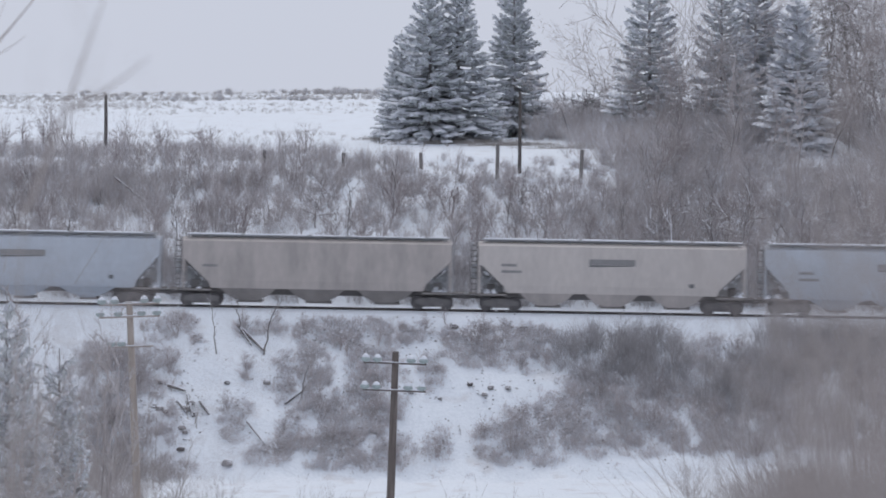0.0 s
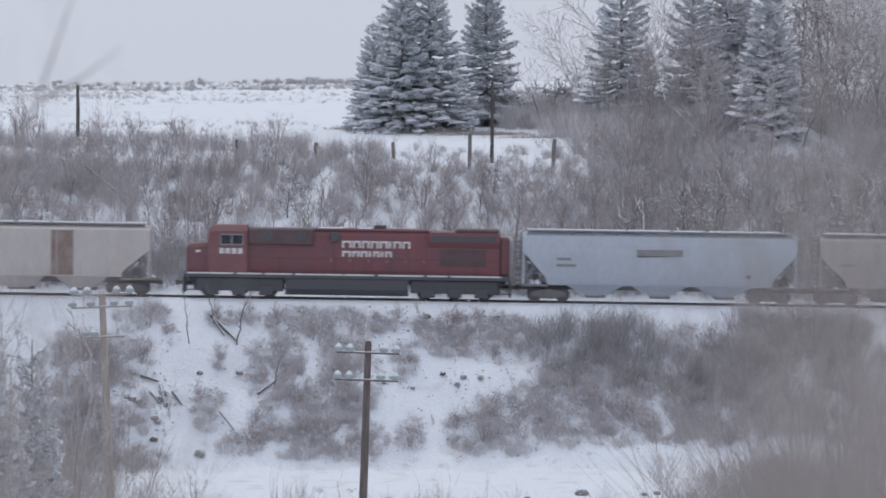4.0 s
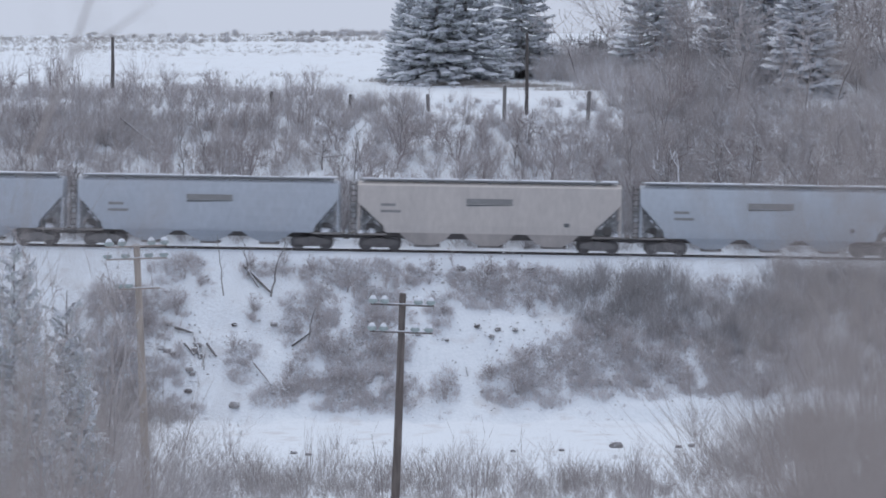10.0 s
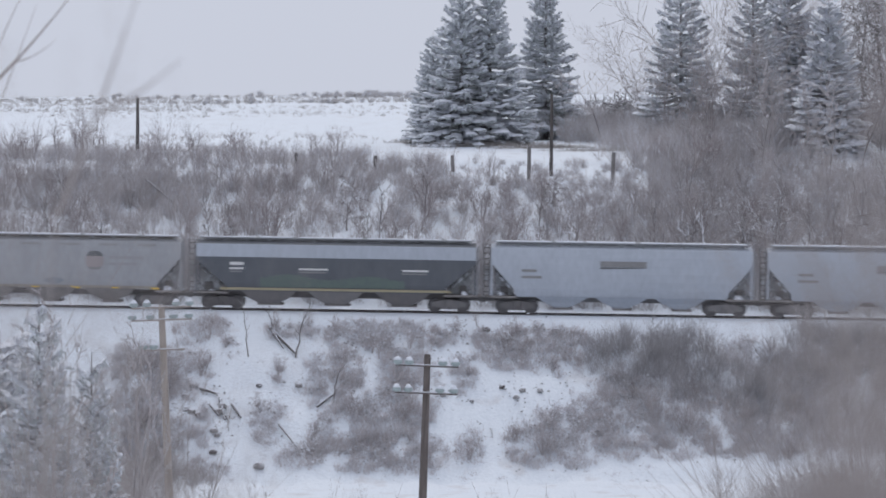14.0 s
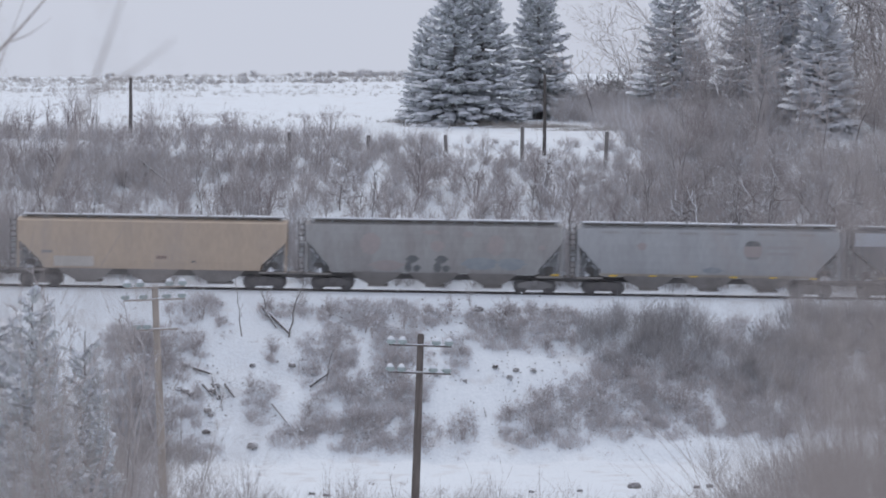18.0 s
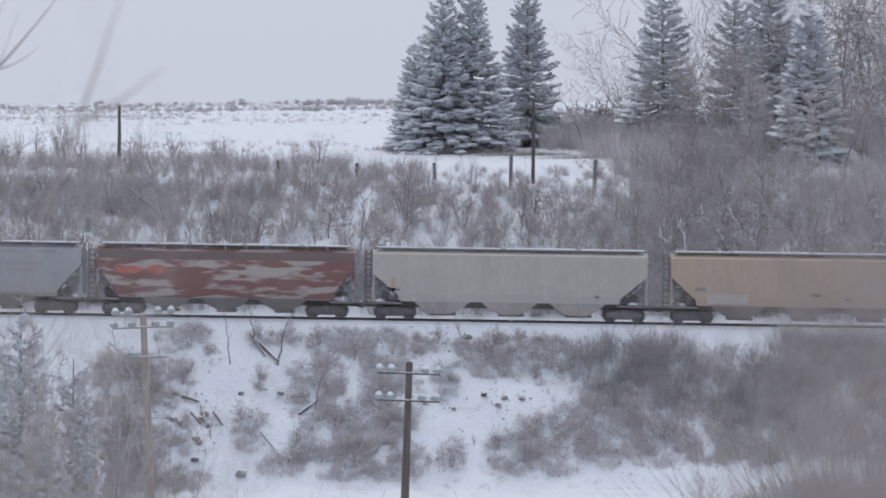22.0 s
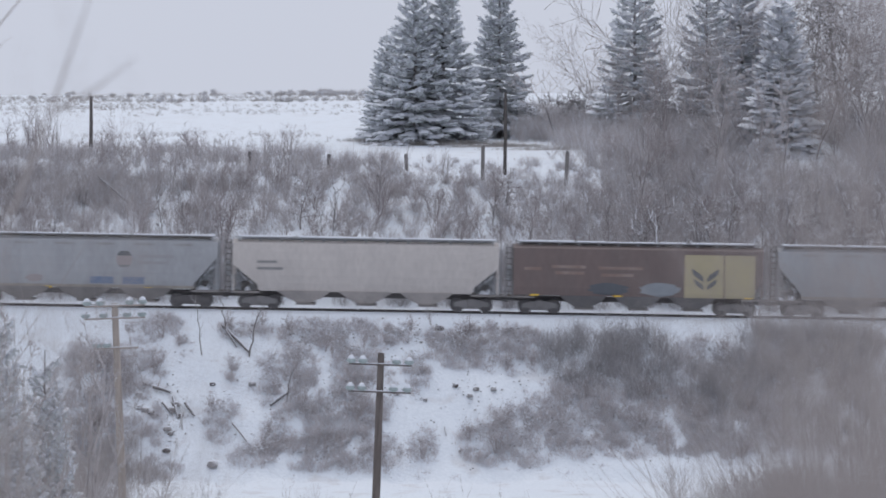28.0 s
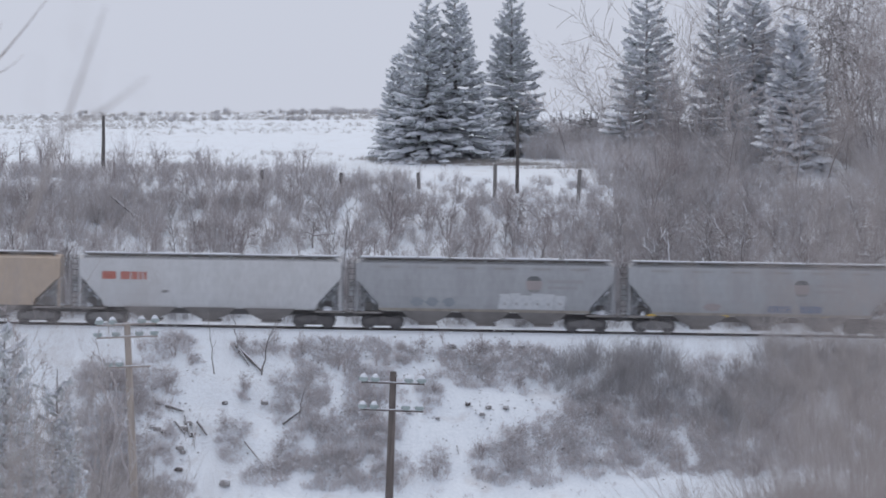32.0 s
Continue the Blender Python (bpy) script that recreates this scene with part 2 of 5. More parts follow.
def build_ground():
    ys = [-400, -150, -60, -20, 0, 6, 10, 14, 20, 30, 40, 50, 60, 75, 90, 105, 120, 135, 150, 160, 170, 180, 190]
    ys += list(np.arange(195, 254, 2.0)) + list(np.arange(254, 320, 0.6)) + list(np.arange(320, 420, 4.0))
    ys += list(np.arange(420, 600, 8.0)) + [620, 640, 700, 800, 900, 1200, 1800, 2600, 4000, 4800]
    xs = [-4000, -2000, -1000, -500, -300, -200, -140, -100, -80] + list(np.arange(-60, 60.1, 0.75)) + [80, 100, 140, 200, 300, 500, 1000, 2000, 4000]
    v = [(x, y, ground_z(x, y)) for y in ys for x in xs]
    w = len(xs)
    f = [(i * w + j, i * w + j + 1, (i + 1) * w + j + 1, (i + 1) * w + j) for i in range(len(ys) - 1) for j in range(w - 1)]
    me = bpy.data.meshes.new("ground")
    me.from_pydata(v, [], f)
    me.materials.append(GROUND)
    me.polygons.foreach_set("use_smooth", [True] * len(me.polygons))
    thing("ground", "snow-covered valley floor, railway bank and rolling field", "ground", shape=me, kind="structure")


build_ground()
RAIL_TURN = pose(0, TRACK, 0.14, 0, math.degrees(math.atan(GRADE)), 0)


def build_track():
    for y in (-0.75, 0.75):
        s = Shape()
        prof = [(-0.075, -0.32), (0.075, -0.32), (0.075, -0.15), (0.012, -0.12), (0.012, -0.045), (0.037, -0.03), (0.037, 0.0), (-0.037, 0.0),
                (-0.037, -0.03), (-0.012, -0.045), (-0.012, -0.12), (-0.075, -0.15)]
        s.loft([[(x, y + a, z) for a, z in prof] for x in (-420, -140, 0, 140, 420)])
        thing("rail", "dark steel railway rail on the snowy bank", "rail", RAIL_TURN, "rails of the track", s, STEEL, "structure")


build_track()


# ---- plants ----
def prisms(a, b, ra, rb):
    """Three-sided tapered twigs from points a to points b."""
    a, b = np.asarray(a), np.asarray(b)
    d = b - a
    d = d / (np.linalg.norm(d, axis=1)[:, None] + 1e-9)
    u = np.cross(d, np.array([0.83, 0.41, 0.37]))
    u = u / (np.linalg.norm(u, axis=1)[:, None] + 1e-9)
    w = np.cross(d, u)
    ring = [u * math.cos(k) + w * math.sin(k) for k in (0, 2.0944, 4.1888)]
    v = np.stack([a + r * np.asarray(ra)[:, None] for r in ring] + [b + r * np.asarray(rb)[:, None] for r in ring], 1).reshape(-1, 3)
    o = (np.arange(len(a)) * 6)[:, None]
    quads = np.concatenate([o + np.array([[0, 1, 4, 3]]), o + np.array([[1, 2, 5, 4]]), o + np.array([[2, 0, 3, 5]])], 0)
    return v, quads


def twig_mesh(name, segs, mat):
    """segs: rows of start, end, start radius, end radius. Fine twigs run to a point."""
    s = np.array(segs)
    fine = (s[:, 6] <= 0.0135) | (s[:, 7] <= 0.32 * s[:, 6])
    v, q = prisms(s[~fine, 0:3], s[~fine, 3:6], s[~fine, 6], s[~fine, 7]) if (~fine).any() else (np.zeros((0, 3)), np.zeros((0, 4), int))
    faces = q.tolist()
    if fine.any():
        w, _ = prisms(s[fine, 0:3], s[fine, 3:6], s[fine, 6] * 1.15, s[fine, 7] * 0)
        w = w.reshape(-1, 6, 3)[:, :4].reshape(-1, 3)
        o = (np.arange(int(fine.sum())) * 4 + len(v))[:, None]
        faces += np.concatenate([o + np.array([[0, 1, 3]]), o + np.array([[1, 2, 3]]), o + np.array([[2, 0, 3]])], 0).tolist()
        v = np.concatenate([v, w], 0)
    me = bpy.data.meshes.new(name)
    me.from_pydata(v.tolist(), [], faces)
    me.materials.append(mat)
    return me


def branch(rng, segs, p, d, length, r, level, cfg):
    """Grows one limb and its side shoots."""
    steps = cfg["steps"][level]
    for i in range(steps):
        d = d + rng.normal(0, cfg["wander"], 3) + np.array([0, 0, cfg["lift"][level]])
        d = d / np.linalg.norm(d)
        q = p + d * length / steps
        r2 = max(r * (1 - (i + 1) / (steps + 0.6)), cfg["thin"])
        segs.append((*p, *q, max(r * (1 - i / (steps + 0.6)), cfg["thin"]), r2))
        if level + 1 < len(cfg["steps"]) and (i > 0 or level > 0 or cfg["low"]):
            for _ in range(cfg["kids"][level]):
                side = rng.normal(0, 1, 3)
                side -= d * side.dot(d)
                side /= np.linalg.norm(side) + 1e-6
                nd = d * cfg["ahead"] + side * cfg["out"]
                nd /= np.linalg.norm(nd)
                at = p + (q - p) * rng.uniform(0.1, 1)
                branch(rng, segs, at, nd, length * cfg["ratio"] * rng.uniform(0.6, 1.2), max(r2 * 0.65, cfg["thin"]), level + 1, cfg)
        p = q


SHRUB = dict(steps=(3, 2, 2), kids=(2, 2), wander=0.16, lift=(0.12, 0.10, 0.08), ratio=0.55, ahead=0.8, out=0.65, low=True, thin=0.008)
WAND = dict(steps=(4, 2), kids=(2,), wander=0.07, lift=(0.10, 0.14), ratio=0.28, ahead=0.85, out=0.5, low=False, thin=0.008)
TREE = dict(steps=(6, 4, 3), kids=(2, 2), wander=0.18, lift=(0.08, 0.10, 0.06), ratio=0.50, ahead=0.65, out=0.75, low=False, thin=0.020)


def shrub_mesh(seed, height, stems, cfg=SHRUB, spread=0.55, r=0.022, base=0.35, mat=None, name="shrub"):
    rng = np.random.default_rng(seed)
    segs = []
    for _ in range(stems):
        a = rng.uniform(0, 2 * math.pi)
        d = np.array([math.cos(a) * spread * rng.uniform(0.2, 1), math.sin(a) * spread * rng.uniform(0.2, 1), 1.0])
        d /= np.linalg.norm(d)
        p = np.array([math.cos(a) * base * rng.uniform(0, 1), math.sin(a) * base * rng.uniform(0, 1), -0.15])
        branch(rng, segs, p, d, height * rng.uniform(0.6, 1.05), r * rng.uniform(0.7, 1.2), 0, cfg)
    return twig_mesh(name, segs, mat or TWIG)


SHRUBS = [shrub_mesh(s, 2.0, 9) for s in (11, 12, 13, 14)]
DARK_SHRUBS = [shrub_mesh(s, 2.6, 12, spread=0.4, mat=TWIG_DARK) for s in (21, 22)]
WANDS = [shrub_mesh(s, 3.4, 6, WAND, 0.25, 0.025, 0.12) for s in (31, 32, 33)]
PLANT_RNG = np.random.default_rng(5)


def plant(kind, meshes, x, y, size, label, group, category="shrub"):
    ob = thing(kind, label, category, pose(x, y, ground_z(x, y) - 0.05, 0, 0, PLANT_RNG.uniform(0, 360)), group, meshes[PLANT_RNG.integers(len(meshes))])
    ob.scale = (size * PLANT_RNG.uniform(0.85, 1.15), size * PLANT_RNG.uniform(0.85, 1.15), size)
    return ob


def clump(kind, meshes, x, y, rx, ry, count, size, label, group):
    for _ in range(count):
        a, q = PLANT_RNG.uniform(0, 6.283), math.sqrt(PLANT_RNG.uniform(0, 1))
        plant(kind, meshes, x + rx * q * math.cos(a), y + ry * q * math.sin(a), size * PLANT_RNG.uniform(0.7, 1.25), label, group)


def thicket(name, label, areas, mat, seed, thick=0.010, category="brush", share=45, ragged=False, even=False):
    """Tangled brush nobody could count. areas: x, y, half width, half depth, twigs, height; twigs fan out of many small feet."""
    rng = np.random.default_rng(seed)
    verts, faces, o = [], [], 0
    for x, y, rx, ry, count, height in areas:
        feet = max(4, count // share)
        a, q = rng.uniform(0, 6.2832, feet), np.abs(rng.normal(0, 0.62, feet)) ** 0.8
        fx, fy = x + rx * q * np.cos(a), y + ry * q * np.sin(a)
        if even:
            q = np.sqrt(rng.uniform(0, 1.1, feet))
            fx, fy = x + rx * q * np.cos(a), y + ry * q * np.sin(a)
        if ry > 10 or rx > 15:
            fx, fy = x + rx * rng.uniform(-1, 1, feet), y + ry * rng.uniform(-1, 1, feet)
        if ragged:
            keep = [i for i in range(feet) if noise.noise((fx[i] * 0.55, fy[i] * 0.55, seed)) + 0.5 * noise.noise((fx[i] * 1.7, fy[i] * 1.7, seed)) > -0.24]
            fx, fy, feet = fx[keep], fy[keep], len(keep)
        fz = np.array([ground_z(float(i), float(j)) for i, j in zip(fx, fy)])
        tall = height * rng.uniform(0.55, 1.3, feet)
        k = rng.integers(0, feet, count)
        lean = rng.normal(0, 0.34, (count, 2))
        low = rng.uniform(0, 0.6, count) ** 1.2 * tall[k]
        p = np.stack([fx[k] + lean[:, 0] * low + rng.normal(0, 0.12, count), fy[k] + lean[:, 1] * low + rng.normal(0, 0.12, count), fz[k] + low - 0.08], 1)
        ln = tall[k] * rng.uniform(0.25, 0.62, count)
        d = np.stack([lean[:, 0] + rng.normal(0, 0.35, count), lean[:, 1] + rng.normal(0, 0.25, count), np.ones(count)], 1)
        d /= np.linalg.norm(d, axis=1)[:, None]
        tip = p + d * ln[:, None]
        r = thick * rng.uniform(0.6, 1.3, count)[:, None]
        u = np.cross(d, np.array([0.3, 0.9, 0.2]))
        u /= np.linalg.norm(u, axis=1)[:, None]
        w = np.cross(d, u)
        ring = [p + (u * math.cos(t) + w * math.sin(t)) * r for t in (0, 2.0944, 4.1888)]
        verts.append(np.stack(ring + [tip], 1).reshape(-1, 3))
        b = (np.arange(count) * 4 + o)[:, None]
        faces.append(np.concatenate([b + np.array([[0, 1, 3]]), b + np.array([[1, 2, 3]]), b + np.array([[2, 0, 3]])], 0))
        o += 4 * count
    me = bpy.data.meshes.new(name)
    me.from_pydata(np.concatenate(verts).tolist(), [], np.concatenate(faces).tolist())
    me.materials.append(mat)
    return thing(name, label, category, None, "", me, kind="stuff")


thicket("hillside_brush", "dense frosted grey-brown brush on the hillside behind the track", [(0, 295, 42, 10.5, 46000, 1.7), (-24, 301, 14, 7, 15000, 1.9), (-22, 308, 20, 4.5, 24000, 1.6), (-24, 314, 16, 3.0, 9000, 1.2), (2, 307.5, 16, 5.0, 13000, 0.9), (14, 297, 12, 8, 14000, 1.9), (0, 301, 42, 5, 26000, 1.5)], BRUSH, 101, 0.0135, ragged=True)
thicket("trackside_brush", "dark bare brush along the foot of the hillside", [(0, 288.0, 42, 4.0, 44000, 2.1), (0, 284.6, 42, 2.2, 44000, 2.3)], BRUSH_DARK, 108, 0.014)
thicket("spruce_undergrowth", "dense bare brush below the spruces", [(28.5, 301, 15.5, 10.5, 46000, 2.2), (17.0, 311, 5.5, 5, 10000, 2.2), (36, 311, 4.5, 5, 9000, 2.2), (27, 309, 6, 3, 5000, 0.9), (12.5, 357, 8, 8, 12000, 3.2), (11.5, 344, 5.5, 4, 9000, 2.6), (9.0, 352, 3, 3, 4000, 2.4), (37, 326, 5, 12, 18000, 3.6), (20.0, 334, 6, 8, 20000, 3.4), (14.5, 333, 4, 4, 8000, 2.4), (20.0, 322, 7, 7, 16000, 3.0), (30, 345, 12, 6, 14000, 3.6)], BRUSH, 102, 0.0145)
# brush patches on the bank: x, y, half width, half depth
LEFT_PATCHES = [(-17.5, 269.8, 1.5, 1.0), (-19.6, 266.2, 2.5, 1.8), (-19.4, 261.4, 2.3, 3.2), (-16.8, 258.2, 1.3, 0.8), (-15.7, 268.2, 0.3, 0.4), (-12.9, 262.2, 0.9, 1.4), (-12.4, 266.3, 0.3, 0.9),
                (-10.8, 259.4, 1.2, 1.2), (-10.1, 265.6, 0.6, 2.0), (-12.4, 269.5, 0.8, 0.7), (-10.6, 269.8, 0.7, 0.6), (-8.4, 266.7, 0.7, 2.0), (-7.7, 269.4, 1.6, 1.2), (-4.8, 268.4, 1.8, 2.0),
                (-5.7, 263.5, 2.6, 2.6), (-7.0, 259.6, 1.7, 1.4), (-3.7, 259.6, 1.6, 1.7), (-9.6, 261.1, 0.6, 1.5), (-21.5, 263.5, 2.0, 4.0)]
RIGHT_PATCHES = [(-1.3, 269.4, 1.3, 0.9), (1.6, 268.6, 1.6, 1.7), (5.0, 268.4, 2.1, 1.8), (-0.4, 260.2, 0.7, 1.3), (3.5, 260.8, 1.4, 2.0), (6.2, 261.2, 1.7, 2.3), (9.3, 262.2, 1.9, 2.7), (14.2, 262.6, 2.9, 2.4),
                 (17.7, 267.8, 1.7, 1.5), (-0.8, 266.3, 0.7, 1.7), (19.5, 261.5, 2.6, 2.2), (24.0, 265.0, 3.6, 4.5), (28.0, 264.0, 3.0, 5.0), (10.5, 265.0, 2.4, 1.2)]
DARK_PATCHES = [(9.8, 268.0, 2.2, 2.2), (13.4, 267.4, 2.0, 2.8), (18.4, 265.4, 2.2, 2.4), (22.0, 268.2, 2.2, 2.4), (26.0, 268.8, 2.4, 2.0)]
PATCHES = LEFT_PATCHES + RIGHT_PATCHES
thicket("bank_brush", "low frosted brush in patches on the snowy railway bank",
        [(x, y, rx * 1.2, ry * 1.15, int(1500 * rx * ry) + 120, 0.6 + 0.09 * min(rx, 3.0)) for x, y, rx, ry in PATCHES] +
        [(0, 263, 24, 6, 4000, 0.35), (-6.0, 264.8, 3.8, 4.8, 12000, 0.5), (-6.0, 259.8, 4.2, 1.2, 6500, 0.5), (3.0, 269.2, 4.2, 1.1, 5200, 0.5), (12.5, 263.4, 6.4, 4.2, 15000, 0.65), (17.0, 260.6, 3.6, 1.2, 6500, 0.6), (20.5, 264.5, 3.5, 4.0, 8000, 0.9)], BRUSH_PALE, 103, 0.0115, share=22, ragged=True, even=True)
thicket("brow_brush", "dark bare brush at the brow of the bank", [(x, y - 0.4, rx * 1.15, ry * 1.1, int(820 * rx * ry), 1.6) for x, y, rx, ry in DARK_PATCHES], BRUSH_BROW, 104, 0.013, share=30, even=True)
thicket("valley_brush", "brown bare brush on the near valley floor", [(0, 207, 24, 6.0, 9000, 1.2), (0, 221, 22, 7.0, 11000, 1.2), (-9, 226, 13, 9, 6500, 2.3), (7, 225, 12, 9, 4000, 2.1), (-20.5, 244, 3.2, 6, 3600, 2.5), (-20.5, 257, 3.6, 4, 5000, 2.0), (-16, 204, 4.5, 9, 5000, 2.6), (-21, 228, 6, 12, 8000, 1.8), (21, 241, 6, 9, 9000, 2.8), (16.5, 232, 4.0, 3, 2400, 2.0), (0, 238, 20, 8, 500, 0.6)], BRUSH_BROWN, 105)
thicket("field_grass", "tufts of dry grass in patches over the snowy field", [(-24, 450, 20, 30, 5000, 0.4), (-30, 520, 30, 30, 16000, 0.55), (-46, 470, 18, 22, 6000, 0.5), (-20, 352, 12, 14, 1300, 0.5), (-27, 330, 12, 11, 1500, 0.6),
                                                                          (-3.6, 344, 3.0, 1.6, 5000, 0.5), (0.5, 338.0, 4.5, 1.0, 7000, 0.5), (5.5, 334, 4.0, 0.8, 3500, 0.4), (11, 329, 5, 1.0, 2000, 0.5)], TUFT, 106, 0.016, "grass", 12)
thicket("ridge_scrub", "rounded clumps of grey-brown scrub along the snowy ridge", [(-14, 548, 14, 10, 6000, 0.8), (-26, 566, 36, 7, 3000, 0.6), (-12.5, 568, 11, 5, 3600, 0.9), (-22, 500, 14, 12, 4200, 0.6), (-45, 530, 20, 25, 4500, 0.6)], SCRUB, 109, 0.03, "scrub", 130)


def lumps(name, label, category, areas, mat, seed, small, large):
    """Bits of snow or dead leaf caught in the brush."""
    rng = np.random.default_rng(seed)
    v, f = [], []
    form = [(1, 0, 0), (-0.5, 0.87, 0), (-0.5, -0.87, 0), (0, 0, 0.7), (0, 0, -0.5)]
    for x, y, rx, ry, count, height in areas:
        for _ in range(count):
            px, py = x + rng.normal(0, 0.55) * rx, y + rng.normal(0, 0.55) * ry
            pz = ground_z(px, py) + rng.uniform(0, height)
            q, t, o = rng.uniform(small, large), rng.uniform(0, 6.28), len(v)
            ca, sa = math.cos(t), math.sin(t)
            v += [(px + q * (a * ca - b * sa), py + q * (a * sa + b * ca), pz + q * c * rng.uniform(0.5, 1)) for a, b, c in form]
            f += [(o, o + 1, o + 3), (o + 1, o + 2, o + 3), (o + 2, o, o + 3), (o + 1, o, o + 4), (o + 2, o + 1, o + 4), (o, o + 2, o + 4)]
    me = bpy.data.meshes.new(name)
    me.from_pydata(v, [], f)
    me.materials.append(mat)
    thing(name, label, category, None, "", me, kind="stuff")


lumps("caught_snow", "small clots of snow caught in the bank brush", "snow", [(x, y, rx, ry, int(30 * rx * ry) + 6, 0.7) for x, y, rx, ry in PATCHES] + [(0, 297, 55, 9, 1500, 1.6), (26, 305, 12, 8, 900, 1.8)], TREE_SNOW, 111, 0.04, 0.13)
lumps("dead_leaves", "dark dead leaves and seed heads in the bank brush", "leaves", [(x, y, rx * 1.15, ry * 1.15, int(30 * rx * ry) + 6, 0.6) for x, y, rx, ry in PATCHES] + [(4, 264.8, 4, 1.6, 40, 0.2), (-16.5, 263, 2.0, 2.6, 70, 0.2), (0, 263, 22, 5, 160, 0.2)], WOOD, 112, 0.04, 0.12)
BANK = "bare frosted grey-brown shrub on the snowy railway bank"
CROWNED = dict(steps=(3, 3, 2), kids=(3, 3), wander=0.17, lift=(0.10, 0.06, 0.04), ratio=0.46, ahead=0.75, out=0.75, low=False, thin=0.0125)
BUSHES = [shrub_mesh(s, 2.7, 6, CROWNED, 0.45, 0.06, 0.3, mat=TWIG_BUSH) for s in (15, 16, 17, 18)]
TRUNKED = [shrub_mesh(s, 3.2, 2, dict(CROWNED, steps=(4, 3, 2)), 0.25, 0.085, 0.12, mat=TWIG_BUSH) for s in (25, 26, 27)]
for x, y, rx, ry in PATCHES:
    clump("bank_shrub", BUSHES, x, y, rx, ry, max(1, int(0.75 * rx * ry)), 0.36 + 0.05 * min(rx, 3), BANK, "shrubs on the railway bank")
for x, y, rx, ry in DARK_PATCHES:
    clump("dark_bush", DARK_SHRUBS, x, y, rx * 0.9, ry * 0.8, 6, 0.75, "tall dark bare bush at the brow of the bank", "dark bushes below the track")
for x, y, q in ((-8.3, 265.4, 0.55), (-0.4, 259.4, 0.5), (0.2, 270.6, 0.4), (-5.0, 265.5, 0.6), (-6.6, 268.0, 0.5)):
    plant("bank_shrub", TRUNKED, x, y, q, "upright dark shrub standing out on the bank", "shrubs on the railway bank")
SLOPE = "rounded bare bush with frosted mauve-brown twigs on the hillside"
row = 0
for y in np.arange(285.5, 315, 2.3):
    row += 1
    for x in np.arange(-38 + (row % 2) * 1.6, 40, 3.3):
        px, py = x + PLANT_RNG.uniform(-1.3, 1.3), y + PLANT_RNG.uniform(-1.0, 1.0)
        q = PLANT_RNG.uniform(0.62, 1.1)
        if PLANT_RNG.uniform() < 0.20 or (-10 < px < 13 and py > 309) or (-25.5 < px < -20.5 and 297 < py < 306):
            continue
        if -10 < px < 13 and py > 303:
            q *= 0.42
        elif 22 < px < 32 and py > 302:
            q *= 0.5
        elif px < -8 and py > 306:
            q *= 0.72
        plant("hill_bush", BUSHES if PLANT_RNG.uniform() < 0.7 else TRUNKED, px, py, q, SLOPE, "bushes on the hillside", "bush")
for x, y, q in ((-30.2, 317, 1.05), (-29.2, 316, 1.1), (-31.6, 317, 0.85), (-28.2, 316, 0.8), (-33.0, 316, 0.8), (-24.0, 316, 0.75), (-35.0, 317, 0.9), (-21.0, 315, 0.6), (-18.0, 315, 0.65), (-13.0, 314, 0.5)):
    plant("hill_bush", TRUNKED, x, y, q, "bare bush standing at the edge of the snowy field", "bushes on the hillside", "bush")
for i in range(30):
    x, y = PLANT_RNG.uniform(15.5, 40), PLANT_RNG.uniform(292, 328)
    plant("tall_bush", DARK_SHRUBS, x, y, PLANT_RNG.uniform(0.8, 1.2) * (0.5 if y > 302 and 24 < x < 32 else 0.85), "tall dense bare bush below the spruces", "bushes below the spruces")


for i in range(84):
    x, y = PLANT_RNG.uniform(-37, 37), PLANT_RNG.uniform(284, 310)
    plant("hill_sapling", WANDS, x, y, PLANT_RNG.uniform(0.7, 1.25), "slim bare sapling among the hillside brush", "hillside saplings", "sapling")
for x, y, q in ((-28.6, 314, 1.25), (-27.9, 315, 1.35), (-29.3, 314.5, 1.1), (-28.2, 313.5, 1.2), (-23.3, 315, 1.15), (-23.7, 315, 1.0), (-32.6, 313, 1.0), (-33.6, 314, 0.9)):
    plant("hill_sapling", WANDS, x, y, q, "slim bare sapling at the edge of the snowy field", "hillside saplings", "sapling")


# ---- spruces ----
def pads(rows, seed):
    """Rounded pads of settled snow. rows: centre, way along, half length, half width, thickness."""
    rng = np.random.default_rng(seed)
    r = np.array(rows)
    n = len(r)
    c, d = r[:, 0:3], r[:, 3:6] / (np.linalg.norm(r[:, 3:6], axis=1)[:, None] + 1e-9)
    side = np.cross(d, np.array([0.0, 0.0, 1.0]))
    side /= np.linalg.norm(side, axis=1)[:, None] + 1e-9
    up = np.cross(side, d)
    rim = []
    for k in range(8):
        q = 2 * math.pi * k / 8
        j = rng.uniform(0.75, 1.2, n)[:, None]
        rim.append(c + (d * (math.cos(q) * r[:, 6])[:, None] + side * (math.sin(q) * r[:, 7])[:, None]) * j - up * (0.35 * r[:, 8])[:, None])
    mid = [c + (p - c) * 0.62 + up * (r[:, 8] * rng.uniform(0.6, 0.95, n))[:, None] for p in rim[::2]]
    v = np.stack(rim + mid + [c + up * r[:, 8][:, None]], 1).reshape(-1, 3)
    o = (np.arange(n) * 13)[:, None]
    tris = []
    for k in range(4):
        e, m, m2 = 2 * k, 8 + k, 8 + (k + 1) % 4
        for t in ((e, e + 1, m), (e + 1, m2, m), (e + 1, (e + 2) % 8, m2), (m, m2, 12)):
            tris.append(o + np.array([t]))
    return v, np.concatenate(tris, 0)


